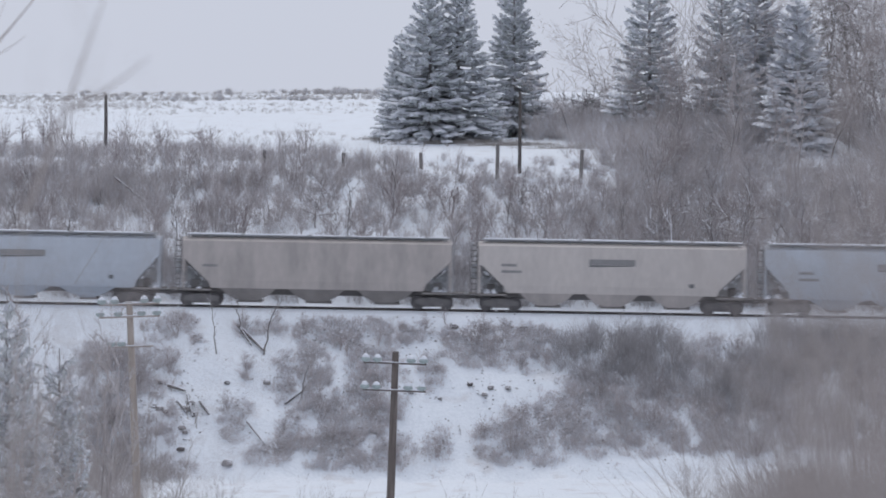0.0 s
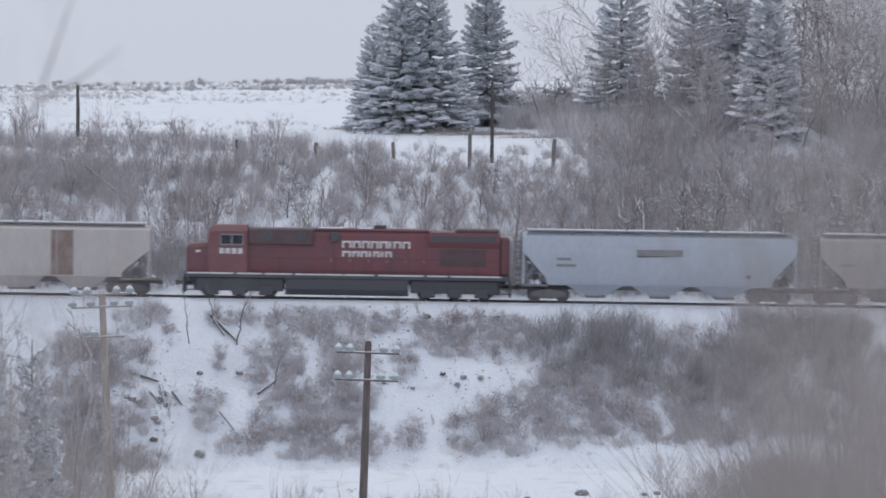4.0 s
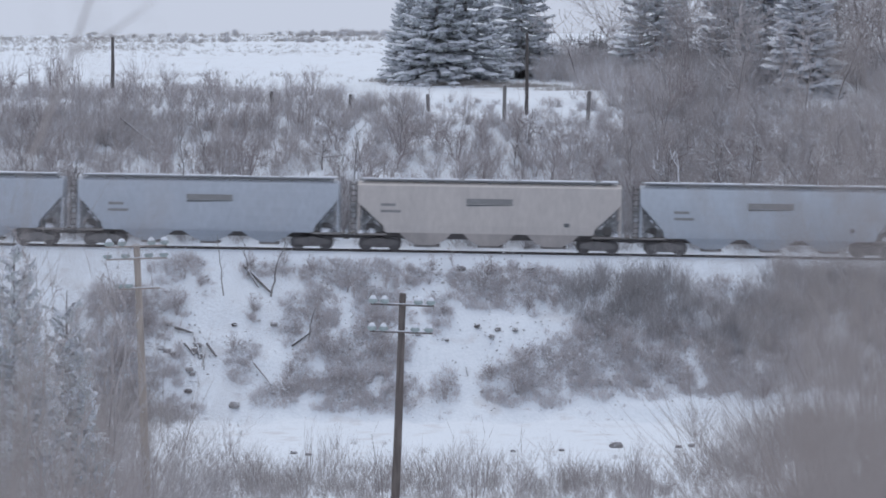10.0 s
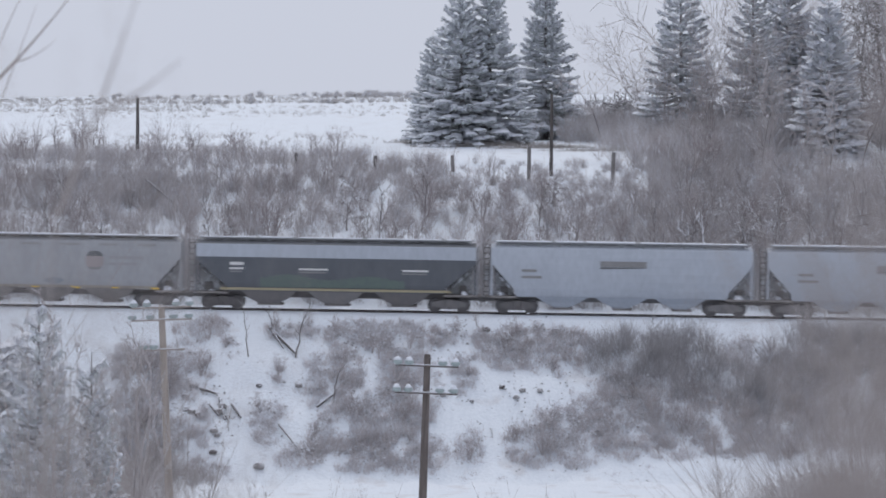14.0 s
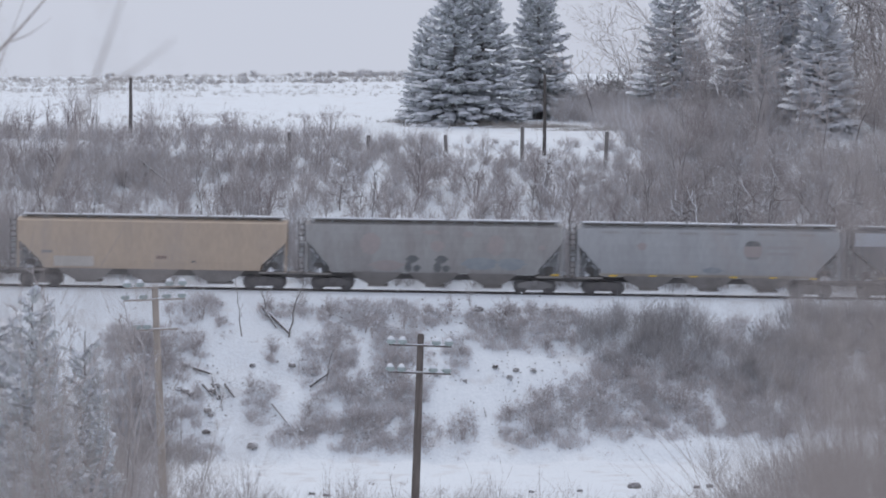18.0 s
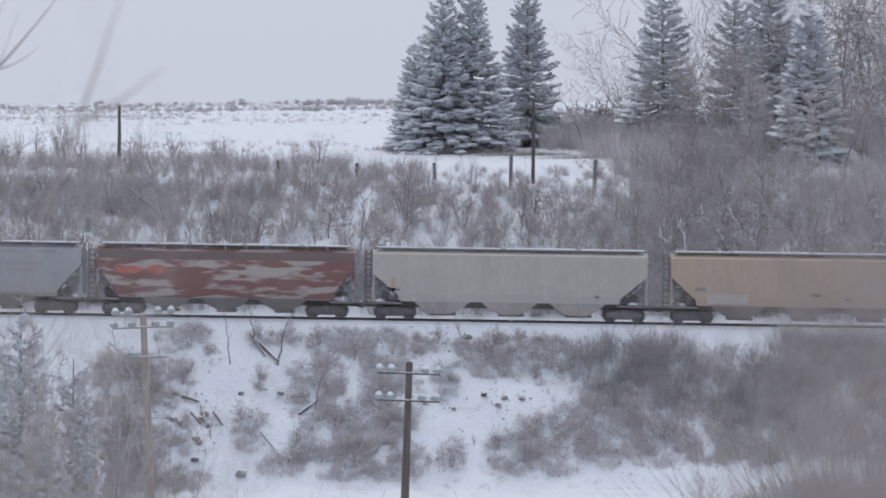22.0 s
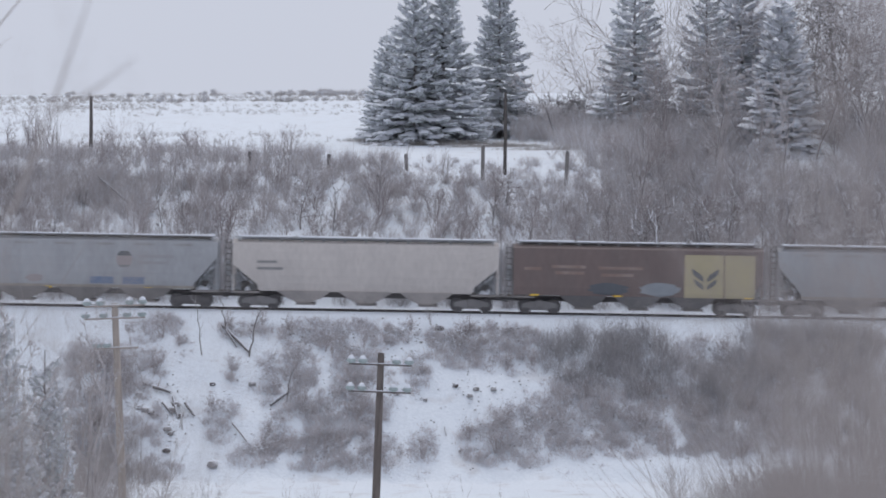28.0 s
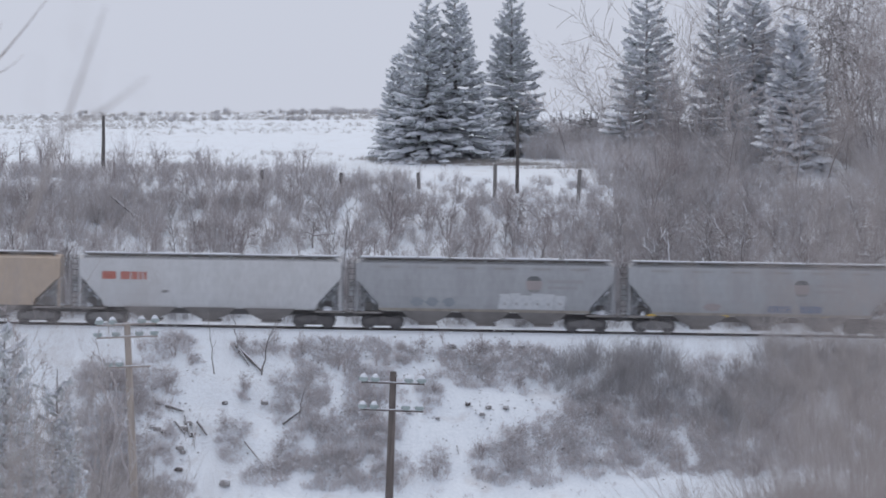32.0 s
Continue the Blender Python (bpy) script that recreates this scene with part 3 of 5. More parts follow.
def snow_mesh(name, rows, seed, mat):
    v, f = pads(rows, seed)
    me = bpy.data.meshes.new(name)
    me.from_pydata(v.tolist(), [], f.tolist())
    me.materials.append(mat)
    me.polygons.foreach_set("use_smooth", [True] * len(me.polygons))
    return me


def spruce_meshes(seed, height, radius, boughs, snowy=0.8, full=0.82, heavy=1.0):
    """Trunk, needle sprays on drooping boughs with lifted tips, and the snow that lies on them."""
    rng = np.random.default_rng(seed)
    trunk = Shape().tube([(0, 0, -0.3), (0.03, 0, height * 0.35), (0, 0.04, height * 0.7), (0, 0, height * 0.97)], [0.17, 0.13, 0.07, 0.015], 7)
    needles, snow = [], []
    for i in range(boughs):
        f = 1 - math.sqrt(1 - 0.99 * (i + 0.5) / boughs)
        f = 0.75 * f + 0.25 * (i / boughs)
        a = i * 2.39996 + rng.uniform(-0.4, 0.4)
        out = np.array([math.cos(a), math.sin(a), 0.0])
        side = np.array([-out[1], out[0], 0.0])
        L = radius * (0.05 + 0.95 * (1 - f) ** full) * rng.uniform(0.72, 1.12)
        z0 = height * (0.055 + 0.935 * f) + rng.uniform(-0.1, 0.1)
        slope = -0.62 * (1 - f) ** 1.2 + 0.42 * f + rng.normal(0, 0.09)
        lift = 0.24 + 0.12 * f

        def spot(s):
            return out * L * s + np.array([0, 0, z0 + L * (slope * s + lift * s ** 3)])

        last = spot(0.08)
        for s in (0.35, 0.6, 0.8, 1.0):
            q = spot(s)
            needles.append((*last, *q, 0.10 if s < 1 else 0.085, 0.08 if s < 1 else 0.0))
            last = q
        fingers = [(1.0, 0.0)]
        count = max(2, int(2 + L * 2.0))
        for k in range(count):
            fingers.append((rng.uniform(0.38, 0.95), rng.choice((-1, 1)) * rng.uniform(0.45, 1.0)))
        for s, turn in fingers:
            p = spot(s * 0.92)
            way = (spot(s) - spot(s - 0.1)) / (0.1 * L)
            d = way * math.cos(turn) + side * math.sin(turn)
            ln = (0.20 + 0.26 * L * (1.15 - s)) * rng.uniform(0.75, 1.25)
            needles.append((*(p - d * 0.1), *(p + d * ln), 0.11, 0.0))
            for _ in range(3):
                b = p + d * ln * rng.uniform(0, 0.8)
                w = d * 0.35 + np.array([rng.normal(0, 0.35), rng.normal(0, 0.35), -0.75])
                needles.append((*b, *(b + w * rng.uniform(0.16, 0.34)), 0.075, 0.0))
            if rng.uniform() < snowy:
                k = rng.uniform(0.7, 1.25) * heavy
                c = p + d * ln * 0.35 + np.array([0, 0, 0.05])
                snow.append((*c, *d, ln * 0.72 * k, (0.11 + 0.055 * L) * k, (0.06 + 0.02 * L) * k))
    return trunk.mesh("trunk", BARK), twig_mesh("needle_sprays", needles, NEEDLES), snow_mesh("branch_snow", snow, seed, TREE_SNOW)


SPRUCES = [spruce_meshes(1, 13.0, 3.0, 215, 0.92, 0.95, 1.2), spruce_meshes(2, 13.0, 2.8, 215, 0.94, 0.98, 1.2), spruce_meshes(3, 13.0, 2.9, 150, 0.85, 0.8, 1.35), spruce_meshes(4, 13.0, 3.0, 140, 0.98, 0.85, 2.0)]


def spruce(x, y, height, which, spread=1.0, turn=0, label="tall snow-laden dark green spruce at the field edge"):
    z = ground_z(x, y)
    t = thing("spruce_tree", label, "spruce", pose(x, y, z, 0, 0, turn), "spruces")
    k = height / 13.0
    t.scale = (k * spread, k * spread, k)
    for name, me in zip(("trunk", "needle_sprays", "branch_snow"), SPRUCES[which]):
        p = part(name, me, None, t)
        if name != "trunk":
            tagged(p, kind="stuff")


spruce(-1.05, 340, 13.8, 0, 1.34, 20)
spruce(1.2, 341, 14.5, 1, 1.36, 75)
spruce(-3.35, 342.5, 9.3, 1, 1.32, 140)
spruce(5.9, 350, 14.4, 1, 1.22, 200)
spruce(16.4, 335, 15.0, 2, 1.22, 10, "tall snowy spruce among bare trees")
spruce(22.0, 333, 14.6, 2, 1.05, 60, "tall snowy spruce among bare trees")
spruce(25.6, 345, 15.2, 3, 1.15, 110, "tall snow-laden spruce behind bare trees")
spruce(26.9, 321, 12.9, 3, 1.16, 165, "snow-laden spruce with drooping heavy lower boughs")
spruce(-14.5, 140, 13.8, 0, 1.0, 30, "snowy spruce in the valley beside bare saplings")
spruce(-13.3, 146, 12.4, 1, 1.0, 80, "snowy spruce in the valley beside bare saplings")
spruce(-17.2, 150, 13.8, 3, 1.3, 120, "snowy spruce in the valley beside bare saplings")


THICK_TREE = dict(steps=(7, 4, 3, 2), kids=(3, 2, 2), wander=0.12, lift=(0.10, 0.10, 0.06, 0.02), ratio=0.42, ahead=0.7, out=0.7, low=True, thin=0.011)


def bare_tree(x, y, height, seed, r=0.13, label="bare deciduous tree with spreading frosted limbs", cfg=None, wood=None):
    rng = np.random.default_rng(seed)
    segs = []
    branch(rng, segs, np.array([0, 0, -0.2]), np.array([rng.normal(0, 0.08), 0, 1.0]), height, r, 0, cfg or TREE)
    thick = [s for s in segs if s[6] > 0.04]
    fine = [s for s in segs if s[6] <= 0.04]
    t = thing("bare_tree", label, "tree", pose(x, y, ground_z(x, y)), "bare trees")
    part("trunk", twig_mesh("trunk", thick, wood or BARK), None, t)
    part("crown", twig_mesh("crown", fine, wood or TWIG), None, t)


for i, (x, y, h, r) in enumerate(((14.6, 350, 8.0, 0.1), (19.2, 338, 12.5, 0.12), (23.8, 328, 11.5, 0.1), (30.6, 335, 14.0, 0.16),
                                  (32.4, 338, 13.5, 0.15), (34.5, 332, 13.0, 0.15), (36.8, 334, 14.0, 0.16), (18.0, 322, 8.5, 0.09), (29.2, 318, 8.5, 0.1),
                                  (33.0, 316, 9.5, 0.1), (15.3, 300, 5.2, 0.1), (21.0, 310, 7.5, 0.09), (10.2, 340, 6.0, 0.08), (26.0, 309, 7.0, 0.08))):
    bare_tree(x, y, h, 60 + i, r)


GNARL_BARK = material("gnarled_bark", (0.22, 0.205, 0.205), 0.9, second=(0.31, 0.29, 0.29), scale=2.0, snow=0.15)
GNARLED = dict(steps=(5, 5, 3, 2), kids=(2, 2, 2), wander=0.30, lift=(0.06, 0.03, 0.02, 0.0), ratio=0.55, ahead=0.5, out=0.85, low=False, thin=0.024)
bare_tree(12.9, 345, 5.0, 57, 0.26, "gnarled bare tree with crooked spreading limbs", GNARLED, GNARL_BARK)
bare_tree(30.4, 331, 13.0, 56, 0.24, "gnarled bare tree with crooked spreading limbs", GNARLED, GNARL_BARK)
bare_tree(33.2, 333, 13.5, 54, 0.24, "gnarled bare tree with crooked spreading limbs", GNARLED, GNARL_BARK)
for i, (x, y, h) in enumerate(((36.0, 318, 11.0), (34.6, 327, 11.5), (38.6, 326, 12.0), (32.8, 331, 10.5), (36.8, 331, 13.0), (29.6, 335, 10.0), (15.6, 322, 6.0), (17.0, 326, 7.5), (18.6, 319, 6.5), (20.2, 324, 8.0), (22.2, 318, 6.0), (24.2, 324, 8.5), (33.6, 320, 8.0), (35.4, 324, 9.0), (31.6, 326, 8.5), (15.0, 330, 6.5),
                               (24.6, 316, 5.0), (37.4, 322, 9.5), (17.5, 328, 12.0), (20.0, 330, 13.0), (23.5, 334, 13.0), (28.6, 326, 12.0), (31.0, 322, 12.0), (33.0, 325, 13.0), (35.0, 321, 12.0), (14.2, 338, 9.0))):
    bare_tree(x, y, h, 90 + i, 0.06, "slender bare tree with fine frosted twigs", THICK_TREE)


STEM = material("dark_stem_bark", (0.20, 0.18, 0.18), 0.9, second=(0.29, 0.265, 0.26), scale=2.0, vary=0.2)
SLIM = dict(steps=(7, 3, 2), kids=(2, 1), wander=0.07, lift=(0.12, 0.14, 0.08), ratio=0.22, ahead=0.8, out=0.6, low=False, thin=0.016)
for i in range(46):
    x, y = PLANT_RNG.uniform(-36, 37), PLANT_RNG.uniform(285, 299)
    bare_tree(x, y, PLANT_RNG.uniform(2.4, 4.2) * (1.35 if x > 13 else 1), 300 + i, 0.052, "slim dark-stemmed bare tree on the hillside", SLIM, STEM)
for i in range(26):
    x, y = PLANT_RNG.uniform(13, 37), PLANT_RNG.uniform(300, 318)
    if not 23 < x < 31:
        bare_tree(x, y, PLANT_RNG.uniform(4.0, 6.5), 360 + i, 0.06, "slim dark-stemmed bare tree below the spruces", SLIM, STEM)


SNOWY_BARK = material("snow_laden_bark", (0.25, 0.22, 0.215), 0.9, second=(0.34, 0.31, 0.30), scale=2.0, snow=0.62)
LOADED = dict(steps=(6, 4, 2), kids=(3, 1), wander=0.13, lift=(0.08, 0.0, 0.05), ratio=0.42, ahead=0.25, out=0.95, low=False, thin=0.022)
for i, (x, y, h) in enumerate(((15.2, 287.5, 5.6), (17.6, 290.5, 4.4), (24.0, 289, 5.2), (-9.0, 297, 3.4), (28.4, 289, 5.4), (5.2, 299, 3.0), (21.0, 292, 5.0), (32.0, 291, 6.0))):
    bare_tree(x, y, h, 130 + i, 0.085, "small bare tree with snow along its level limbs", LOADED, SNOWY_BARK)


# ---- poles, posts ----
def utility_pole(x, y, top, lean, mat, arms, label, r=0.19):
    z = ground_z(x, y)
    h = top - z
    t = thing("utility_pole", label, "utility pole", pose(x, y, z, 0, lean, 0), "utility poles")
    part("pole", Shape().tube([(0, 0, -1), (0.02, 0, h * 0.5), (0, 0, h - 0.05), (0, 0, h)], [r * 1.25, r * 1.05, r * 0.85, r * 0.75], 10), mat, t, smooth=True)
    for drop, half, pins in arms:
        arm = part("crossarm", Shape().box(-half, half, -r - 0.10, -r, h - drop - 0.04, h - drop + 0.04, 0.01), mat, t)
        for p in pins:
            x, y, z = p, -r - 0.06, h - drop
            s = Shape().tube([(x, y, z + 0.02), (x, y, z + 0.10), (x, y, z + 0.16), (x, y, z + 0.24), (x, y, z + 0.30)], [0.05, 0.21, 0.24, 0.19, 0.08], 12)
            part("insulator", s, GLASS, arm, "grey-green glass insulator", smooth=True)
            part("insulator_snow", Shape().tube([(x, y, z + 0.22), (x, y, z + 0.27), (x, y, z + 0.36), (x, y, z + 0.42)], [0.15, 0.18, 0.13, 0.04], 10), SNOW, arm, "cap of snow", smooth=True)
        part("arm_snow", Shape().box(-half * 0.96, half * 0.96, -r - 0.10, -r - 0.01, h - drop + 0.041, h - drop + 0.075, 0.01), SNOW, arm, "line of snow")


utility_pole(-2.72, 200, 2.05, 2.2, POLE_BROWN, [(0.55, 1.5, (-1.4, -0.85, 0.75, 1.35)), (1.85, 1.5, (-1.4, -0.85, 0.65, 1.3))],
             "dark weathered wooden telegraph pole with two crossarms")
utility_pole(-15.0, 208, 4.0, -2.0, POLE_TAN, [(0.10, 1.5, (-1.35, -0.7, 0.75, 1.4)), (0.72, 1.5, (-1.45, -0.55, 0.6, 1.35)), (2.2, 1.1, (-0.95, -0.45))],
             "pale tan wooden telegraph pole with snow-caked insulators")
utility_pole(-25.3, 316, 14.1, 0.6, POST, [], "dark wooden pole at the field edge", 0.13)
utility_pole(5.60, 309, 14.4, 0.5, POST, [], "slim dark wooden pole before the spruces", 0.12)
for x, y, h, lean in ((3.95, 307.3, 2.5, 1), (10.0, 306.4, 2.4, 3), (-13.1, 311.0, 1.1, -4), (-7.35, 310.6, 1.1, 2), (-1.6, 310.5, 1.2, -2)):
    z = ground_z(x, y)
    thing("fence_post", "dark weathered wooden fence post in the snow", "fence post", pose(x, y, z, 0, lean, 0), "fence posts",
          Shape().tube([(0, 0, -0.4), (0, 0, h - 0.04), (0, 0, h)], [0.15, 0.14, 0.11], 8), POST)


# ---- foreground plants ----
for i in range(30):
    x = PLANT_RNG.uniform(-26, -17)
    plant("sapling", WANDS, x * 0.70, PLANT_RNG.uniform(165, 195), PLANT_RNG.uniform(1.3, 2.2), "thin bare pale sapling in the valley", "valley saplings", "sapling")
for x, y, s in ((-0.4, 205, 1.5), (1.2, 207, 1.5), (2.9, 204, 1.6), (-3.4, 212, 1.3), (-7.6, 206, 1.1), (-9.4, 210, 1.0), (9.8, 212, 1.2), (6.5, 210, 1.0)):
    plant("sapling", WANDS, x, y, s, "thin bare pale sapling in the valley", "valley saplings", "sapling")
for i in range(16):
    plant("sapling", WANDS, PLANT_RNG.uniform(-14, 15), PLANT_RNG.uniform(213, 246), PLANT_RNG.uniform(0.5, 0.95), "thin bare pale sapling in the valley", "valley saplings", "sapling")
for i in range(26):
    x = PLANT_RNG.uniform(-20, 20)
    plant("valley_shrub", SHRUBS, x, PLANT_RNG.uniform(203, 218), PLANT_RNG.uniform(0.6, 1.0), "bare brown shrub on the valley floor", "valley shrubs")
for i in range(34):
    x = PLANT_RNG.uniform(12.0, 22) * 0.75
    plant("valley_thicket", WANDS, x, PLANT_RNG.uniform(150, 200), PLANT_RNG.uniform(0.9, 1.7), "upright bare brown brush in the valley", "valley thickets")
for i in range(14):
    x = PLANT_RNG.uniform(-22, -12) * 0.8
    x = min(x, -11.9)
    plant("valley_thicket", DARK_SHRUBS, x, PLANT_RNG.uniform(185, 215), PLANT_RNG.uniform(0.9, 1.5), "dense bare brush round the telegraph pole", "valley thickets")


TALL_WANDS = [shrub_mesh(s, 6.2, 7, dict(WAND, thin=0.005), 0.22, 0.02, 0.12, TWIG_NEAR) for s in (51, 52, 53)]
for i in range(10):
    plant("tall_sapling", TALL_WANDS, PLANT_RNG.uniform(-7.2, -5.3), PLANT_RNG.uniform(58, 74), PLANT_RNG.uniform(0.85, 1.2), "tall thin bare sapling on the near slope", "saplings on the near slope", "sapling")
for i in range(20):
    x = PLANT_RNG.uniform(4.6, 7.4)
    plant("tall_sapling", TALL_WANDS, x, PLANT_RNG.uniform(58, 74), (0.74 + 0.12 * (x - 4.0)) * PLANT_RNG.uniform(0.85, 1.15), "tall thin bare sapling on the near slope", "saplings on the near slope", "sapling")
for i in range(44):
    x = PLANT_RNG.uniform(8.8, 17.0)
    plant("tall_sapling", TALL_WANDS, x, PLANT_RNG.uniform(140, 165), (0.7 + 0.11 * (x - 9.5)) * PLANT_RNG.uniform(0.8, 1.15), "tall thin bare sapling on the valley side", "saplings on the near slope", "sapling")
for i, (x, y, h) in enumerate(((-13.9, 150, 13.0), (-13.4, 148, 13.6), (-13.0, 150, 13.2), (-12.9, 149, 11.6), (-12.6, 143, 9.5), (-13.4, 157, 12.5), (-13.0, 138, 11.0), (-12.7, 139, 8.5))):
    bare_tree(x, y, h, 170 + i, 0.085, "slender bare tree with fine frosted twigs", dict(THICK_TREE, ratio=0.15, thin=0.014))
thicket("near_slope_brush", "thin brown brush on the near slope", [(-6.2, 66, 1.2, 5, 1900, 4.6), (6.4, 66, 1.5, 5, 2400, 4.6), (0, 70, 6, 5, 1500, 1.6), (6.9, 66, 0.9, 5, 2600, 6.0), (-6.6, 66, 0.9, 5, 900, 5.0)], TWIG_NEAR, 107, 0.007)


def near_branches(name, label, at, rows, seed):
    """A sapling close to the lens: each row is a limb from a foot, through a bend, to a tip."""
    rng = np.random.default_rng(seed)
    t = thing(name, label, "sapling", pose(*at), "saplings near the camera")
    for a, b, c, r in rows:
        a, b, c = np.array(a), np.array(b), np.array(c)
        pts = [a * (1 - s) ** 2 + 2 * b * s * (1 - s) + c * s * s for s in np.linspace(0, 1, 9)]
        part("branch", Shape().tube([tuple(p) for p in pts], [r * (1 - i / 9.5) for i in range(9)], 6), TWIG_NEAR, t)
    return t


def near_bush(x, y, height, stems, seed, r):
    cfg = dict(steps=(6, 3, 2), kids=(2, 2), wander=0.05, lift=(0.10, 0.14, 0.05), ratio=0.20, ahead=0.85, out=0.55, low=True, thin=r * 0.25)
    rng = np.random.default_rng(seed)
    t = thing("near_bush", "bare brown bush close before the camera", "bush", pose(x, y, ground_z(x, y)), "bushes near the camera")
    k = height / 9.0
    for _ in range(stems):
        segs = []
        d = np.array([rng.normal(0, 0.04), rng.normal(0, 0.08), 1.0])
        branch(rng, segs, np.array([rng.uniform(-0.5, 0.5) * k, rng.uniform(-k, k), -0.1]), d / np.linalg.norm(d), height * rng.uniform(0.75, 1.05), r, 0, cfg)
        part("stem", twig_mesh("stem", segs, TWIG_NEAR), None, t)


for x, y, h, stems, seed, r in ((0.95, 9.2, 2.10, 14, 201, 0.0055), (0.97, 10.0, 2.25, 16, 202, 0.0055), (0.88, 9.6, 1.75, 9, 203, 0.0045), (1.05, 10.4, 2.40, 16, 206, 0.0055), (1.13, 10.2, 2.95, 16, 211, 0.0055), (1.09, 9.8, 2.75, 12, 212, 0.005), 
                                (-0.97, 9.4, 1.95, 10, 204, 0.0045), (-1.05, 10.2, 1.9, 10, 205, 0.0045), (-0.90, 9.8, 1.4, 7, 209, 0.0045)):
    near_bush(x, y, h, stems, seed, r)
for x, y, h, stems, seed, r in ((-0.655, 6.0, 1.69, 13, 221, 0.0036), (-0.60, 5.8, 1.60, 7, 230, 0.0034), (-0.565, 6.2, 1.76, 6, 222, 0.0030), (-0.49, 5.9, 1.60, 6, 223, 0.0028), (-0.40, 6.0, 1.44, 4, 224, 0.0024),
                                (0.555, 6.0, 1.70, 9, 226, 0.0034), (0.49, 6.1, 1.56, 8, 227, 0.0032),):
    near_bush(x, y, h, stems, seed, r)
FOOT = ground_z(-4.75, 40)
near_branches("near_sapling", "bare young tree with thin twigs close to the camera", (-4.75, 40, FOOT),
              [((0, 0, 0), (-0.05, 0, 4.0), (0.0, 0, 14.4 - FOOT), 0.04),
               ((-0.02, 0, 14.35 - FOOT), (0.52, 0, 14.84 - FOOT), (1.02, 0, 15.50 - FOOT), 0.021),
               ((0.0, 0, 14.2 - FOOT), (0.18, 0, 14.9 - FOOT), (0.58, 0, 15.60 - FOOT), 0.010),
               ((0.40, 0, 14.75 - FOOT), (0.62, 0, 14.80 - FOOT), (0.80, 0, 14.98 - FOOT), 0.008),
               ((0.05, 0.2, 13.9 - FOOT), (0.28, 0.2, 14.5 - FOOT), (0.58, 0.2, 15.3 - FOOT), 0.010)], 7)
FOOT = ground_z(-1.55, 15)
near_branches("near_sapling", "bare young tree with thin twigs close to the camera", (-1.55, 15, FOOT),
              [((0, 0, 0), (-0.05, 0, 1.6), (0.06, 0, 14.05 - FOOT), 0.014),
               ((0.06, 0, 14.0 - FOOT), (0.20, 0, 14.35 - FOOT), (0.36, 0, 14.82 - FOOT), 0.011),
               ((0.22, 0, 14.38 - FOOT), (0.34, 0, 14.43 - FOOT), (0.51, 0, 14.57 - FOOT), 0.008)], 8)


# ---- stumps, logs, stones on the bank ----
def stump(x, y, size, seed, label, kind="stump"):
    rng = np.random.default_rng(seed)
    s = Shape()
    rings = []
    for z, q in ((-0.15, 0.9), (0.1, 1.0), (0.3, 0.9), (0.5, 0.7), (0.58, 0.3)):
        rings.append([(size * q * math.cos(a) * rng.uniform(0.75, 1.2), size * q * math.sin(a) * rng.uniform(0.75, 1.2), size * z * 1.6) for a in np.linspace(0, 5.6, 8)])
    s.loft(rings)
    thing(kind, label, kind, pose(x, y, ground_z(x, y), 0, 0, seed * 40), "stumps and stones on the bank", s, WOOD)


def log(x0, y0, x1, y1, r=0.11, label="fallen dark log lying on the snowy bank"):
    a, b = Vector((x0, y0 - 0.1, ground_z(x0, y0) + r)), Vector((x1, y1 - 0.1, ground_z(x1, y1) + r))
    d = b - a
    s = Shape().tube([(0, 0, 0), tuple(d * 0.5 + Vector((0, 0, 0.02))), tuple(d)], [r, r * 0.9, r * 0.6], 8)
    thing("fallen_log", label, "log", Matrix.Translation(a), "logs on the bank", s, WOOD)


for i, (x, y, q) in enumerate(((-13.3, 258.8, 0.36), (-11.1, 265.3, 0.26), (-16.2, 259.7, 0.26), (-16.2, 261.2, 0.26), (-16.0, 261.0, 0.2), (-17.7, 262.8, 0.3), (-18.1, 263.2, 0.24), (-17.3, 262.6, 0.28),
                               (-16.0, 262.8, 0.3), (-15.8, 263.2, 0.26), (-15.5, 262.4, 0.24), (-18.2, 264.2, 0.22), (-17.8, 265.0, 0.2), (-13.6, 265.2, 0.2), (-2.0, 264.4, 0.2),
                               (1.7, 265.2, 0.2), (3.0, 264.8, 0.22), (2.6, 264.2, 0.2), (4.1, 264.6, 0.2), (-0.2, 264.2, 0.16), (0.7, 270.2, 0.3), (5.2, 270.0, 0.3),
                               (9.6, 243.0, 0.4), (6.4, 241.0, 0.18), (14.0, 243.5, 0.25), (13.2, 243.0, 0.2), (-9.0, 241.0, 0.2), (-8.1, 240.0, 0.2), (3.6, 240.5, 0.18))):
    stump(x, y, q, i + 1, "dark snow-capped stump or stone poking through the snow")
for x0, y0, x1, y1, r in ((-17.3, 264.8, -16.2, 264.2, 0.12), (-15.2, 263.2, -14.6, 262.4, 0.11), (-16.0, 263.8, -15.6, 262.2, 0.10), (-15.5, 263.2, -15.3, 261.4, 0.06), (-16.6, 263.4, -16.0, 262.5, 0.09),
                          (-13.2, 269.9, -11.35, 267.7, 0.12), (-13.0, 269.5, -12.2, 268.2, 0.08), (-9.9, 263.6, -8.7, 264.6, 0.09), (-12.2, 261.8, -11.0, 260.2, 0.07), (1.0, 262.0, 1.1, 261.3, 0.05)):
    log(x0, y0, x1, y1, r)


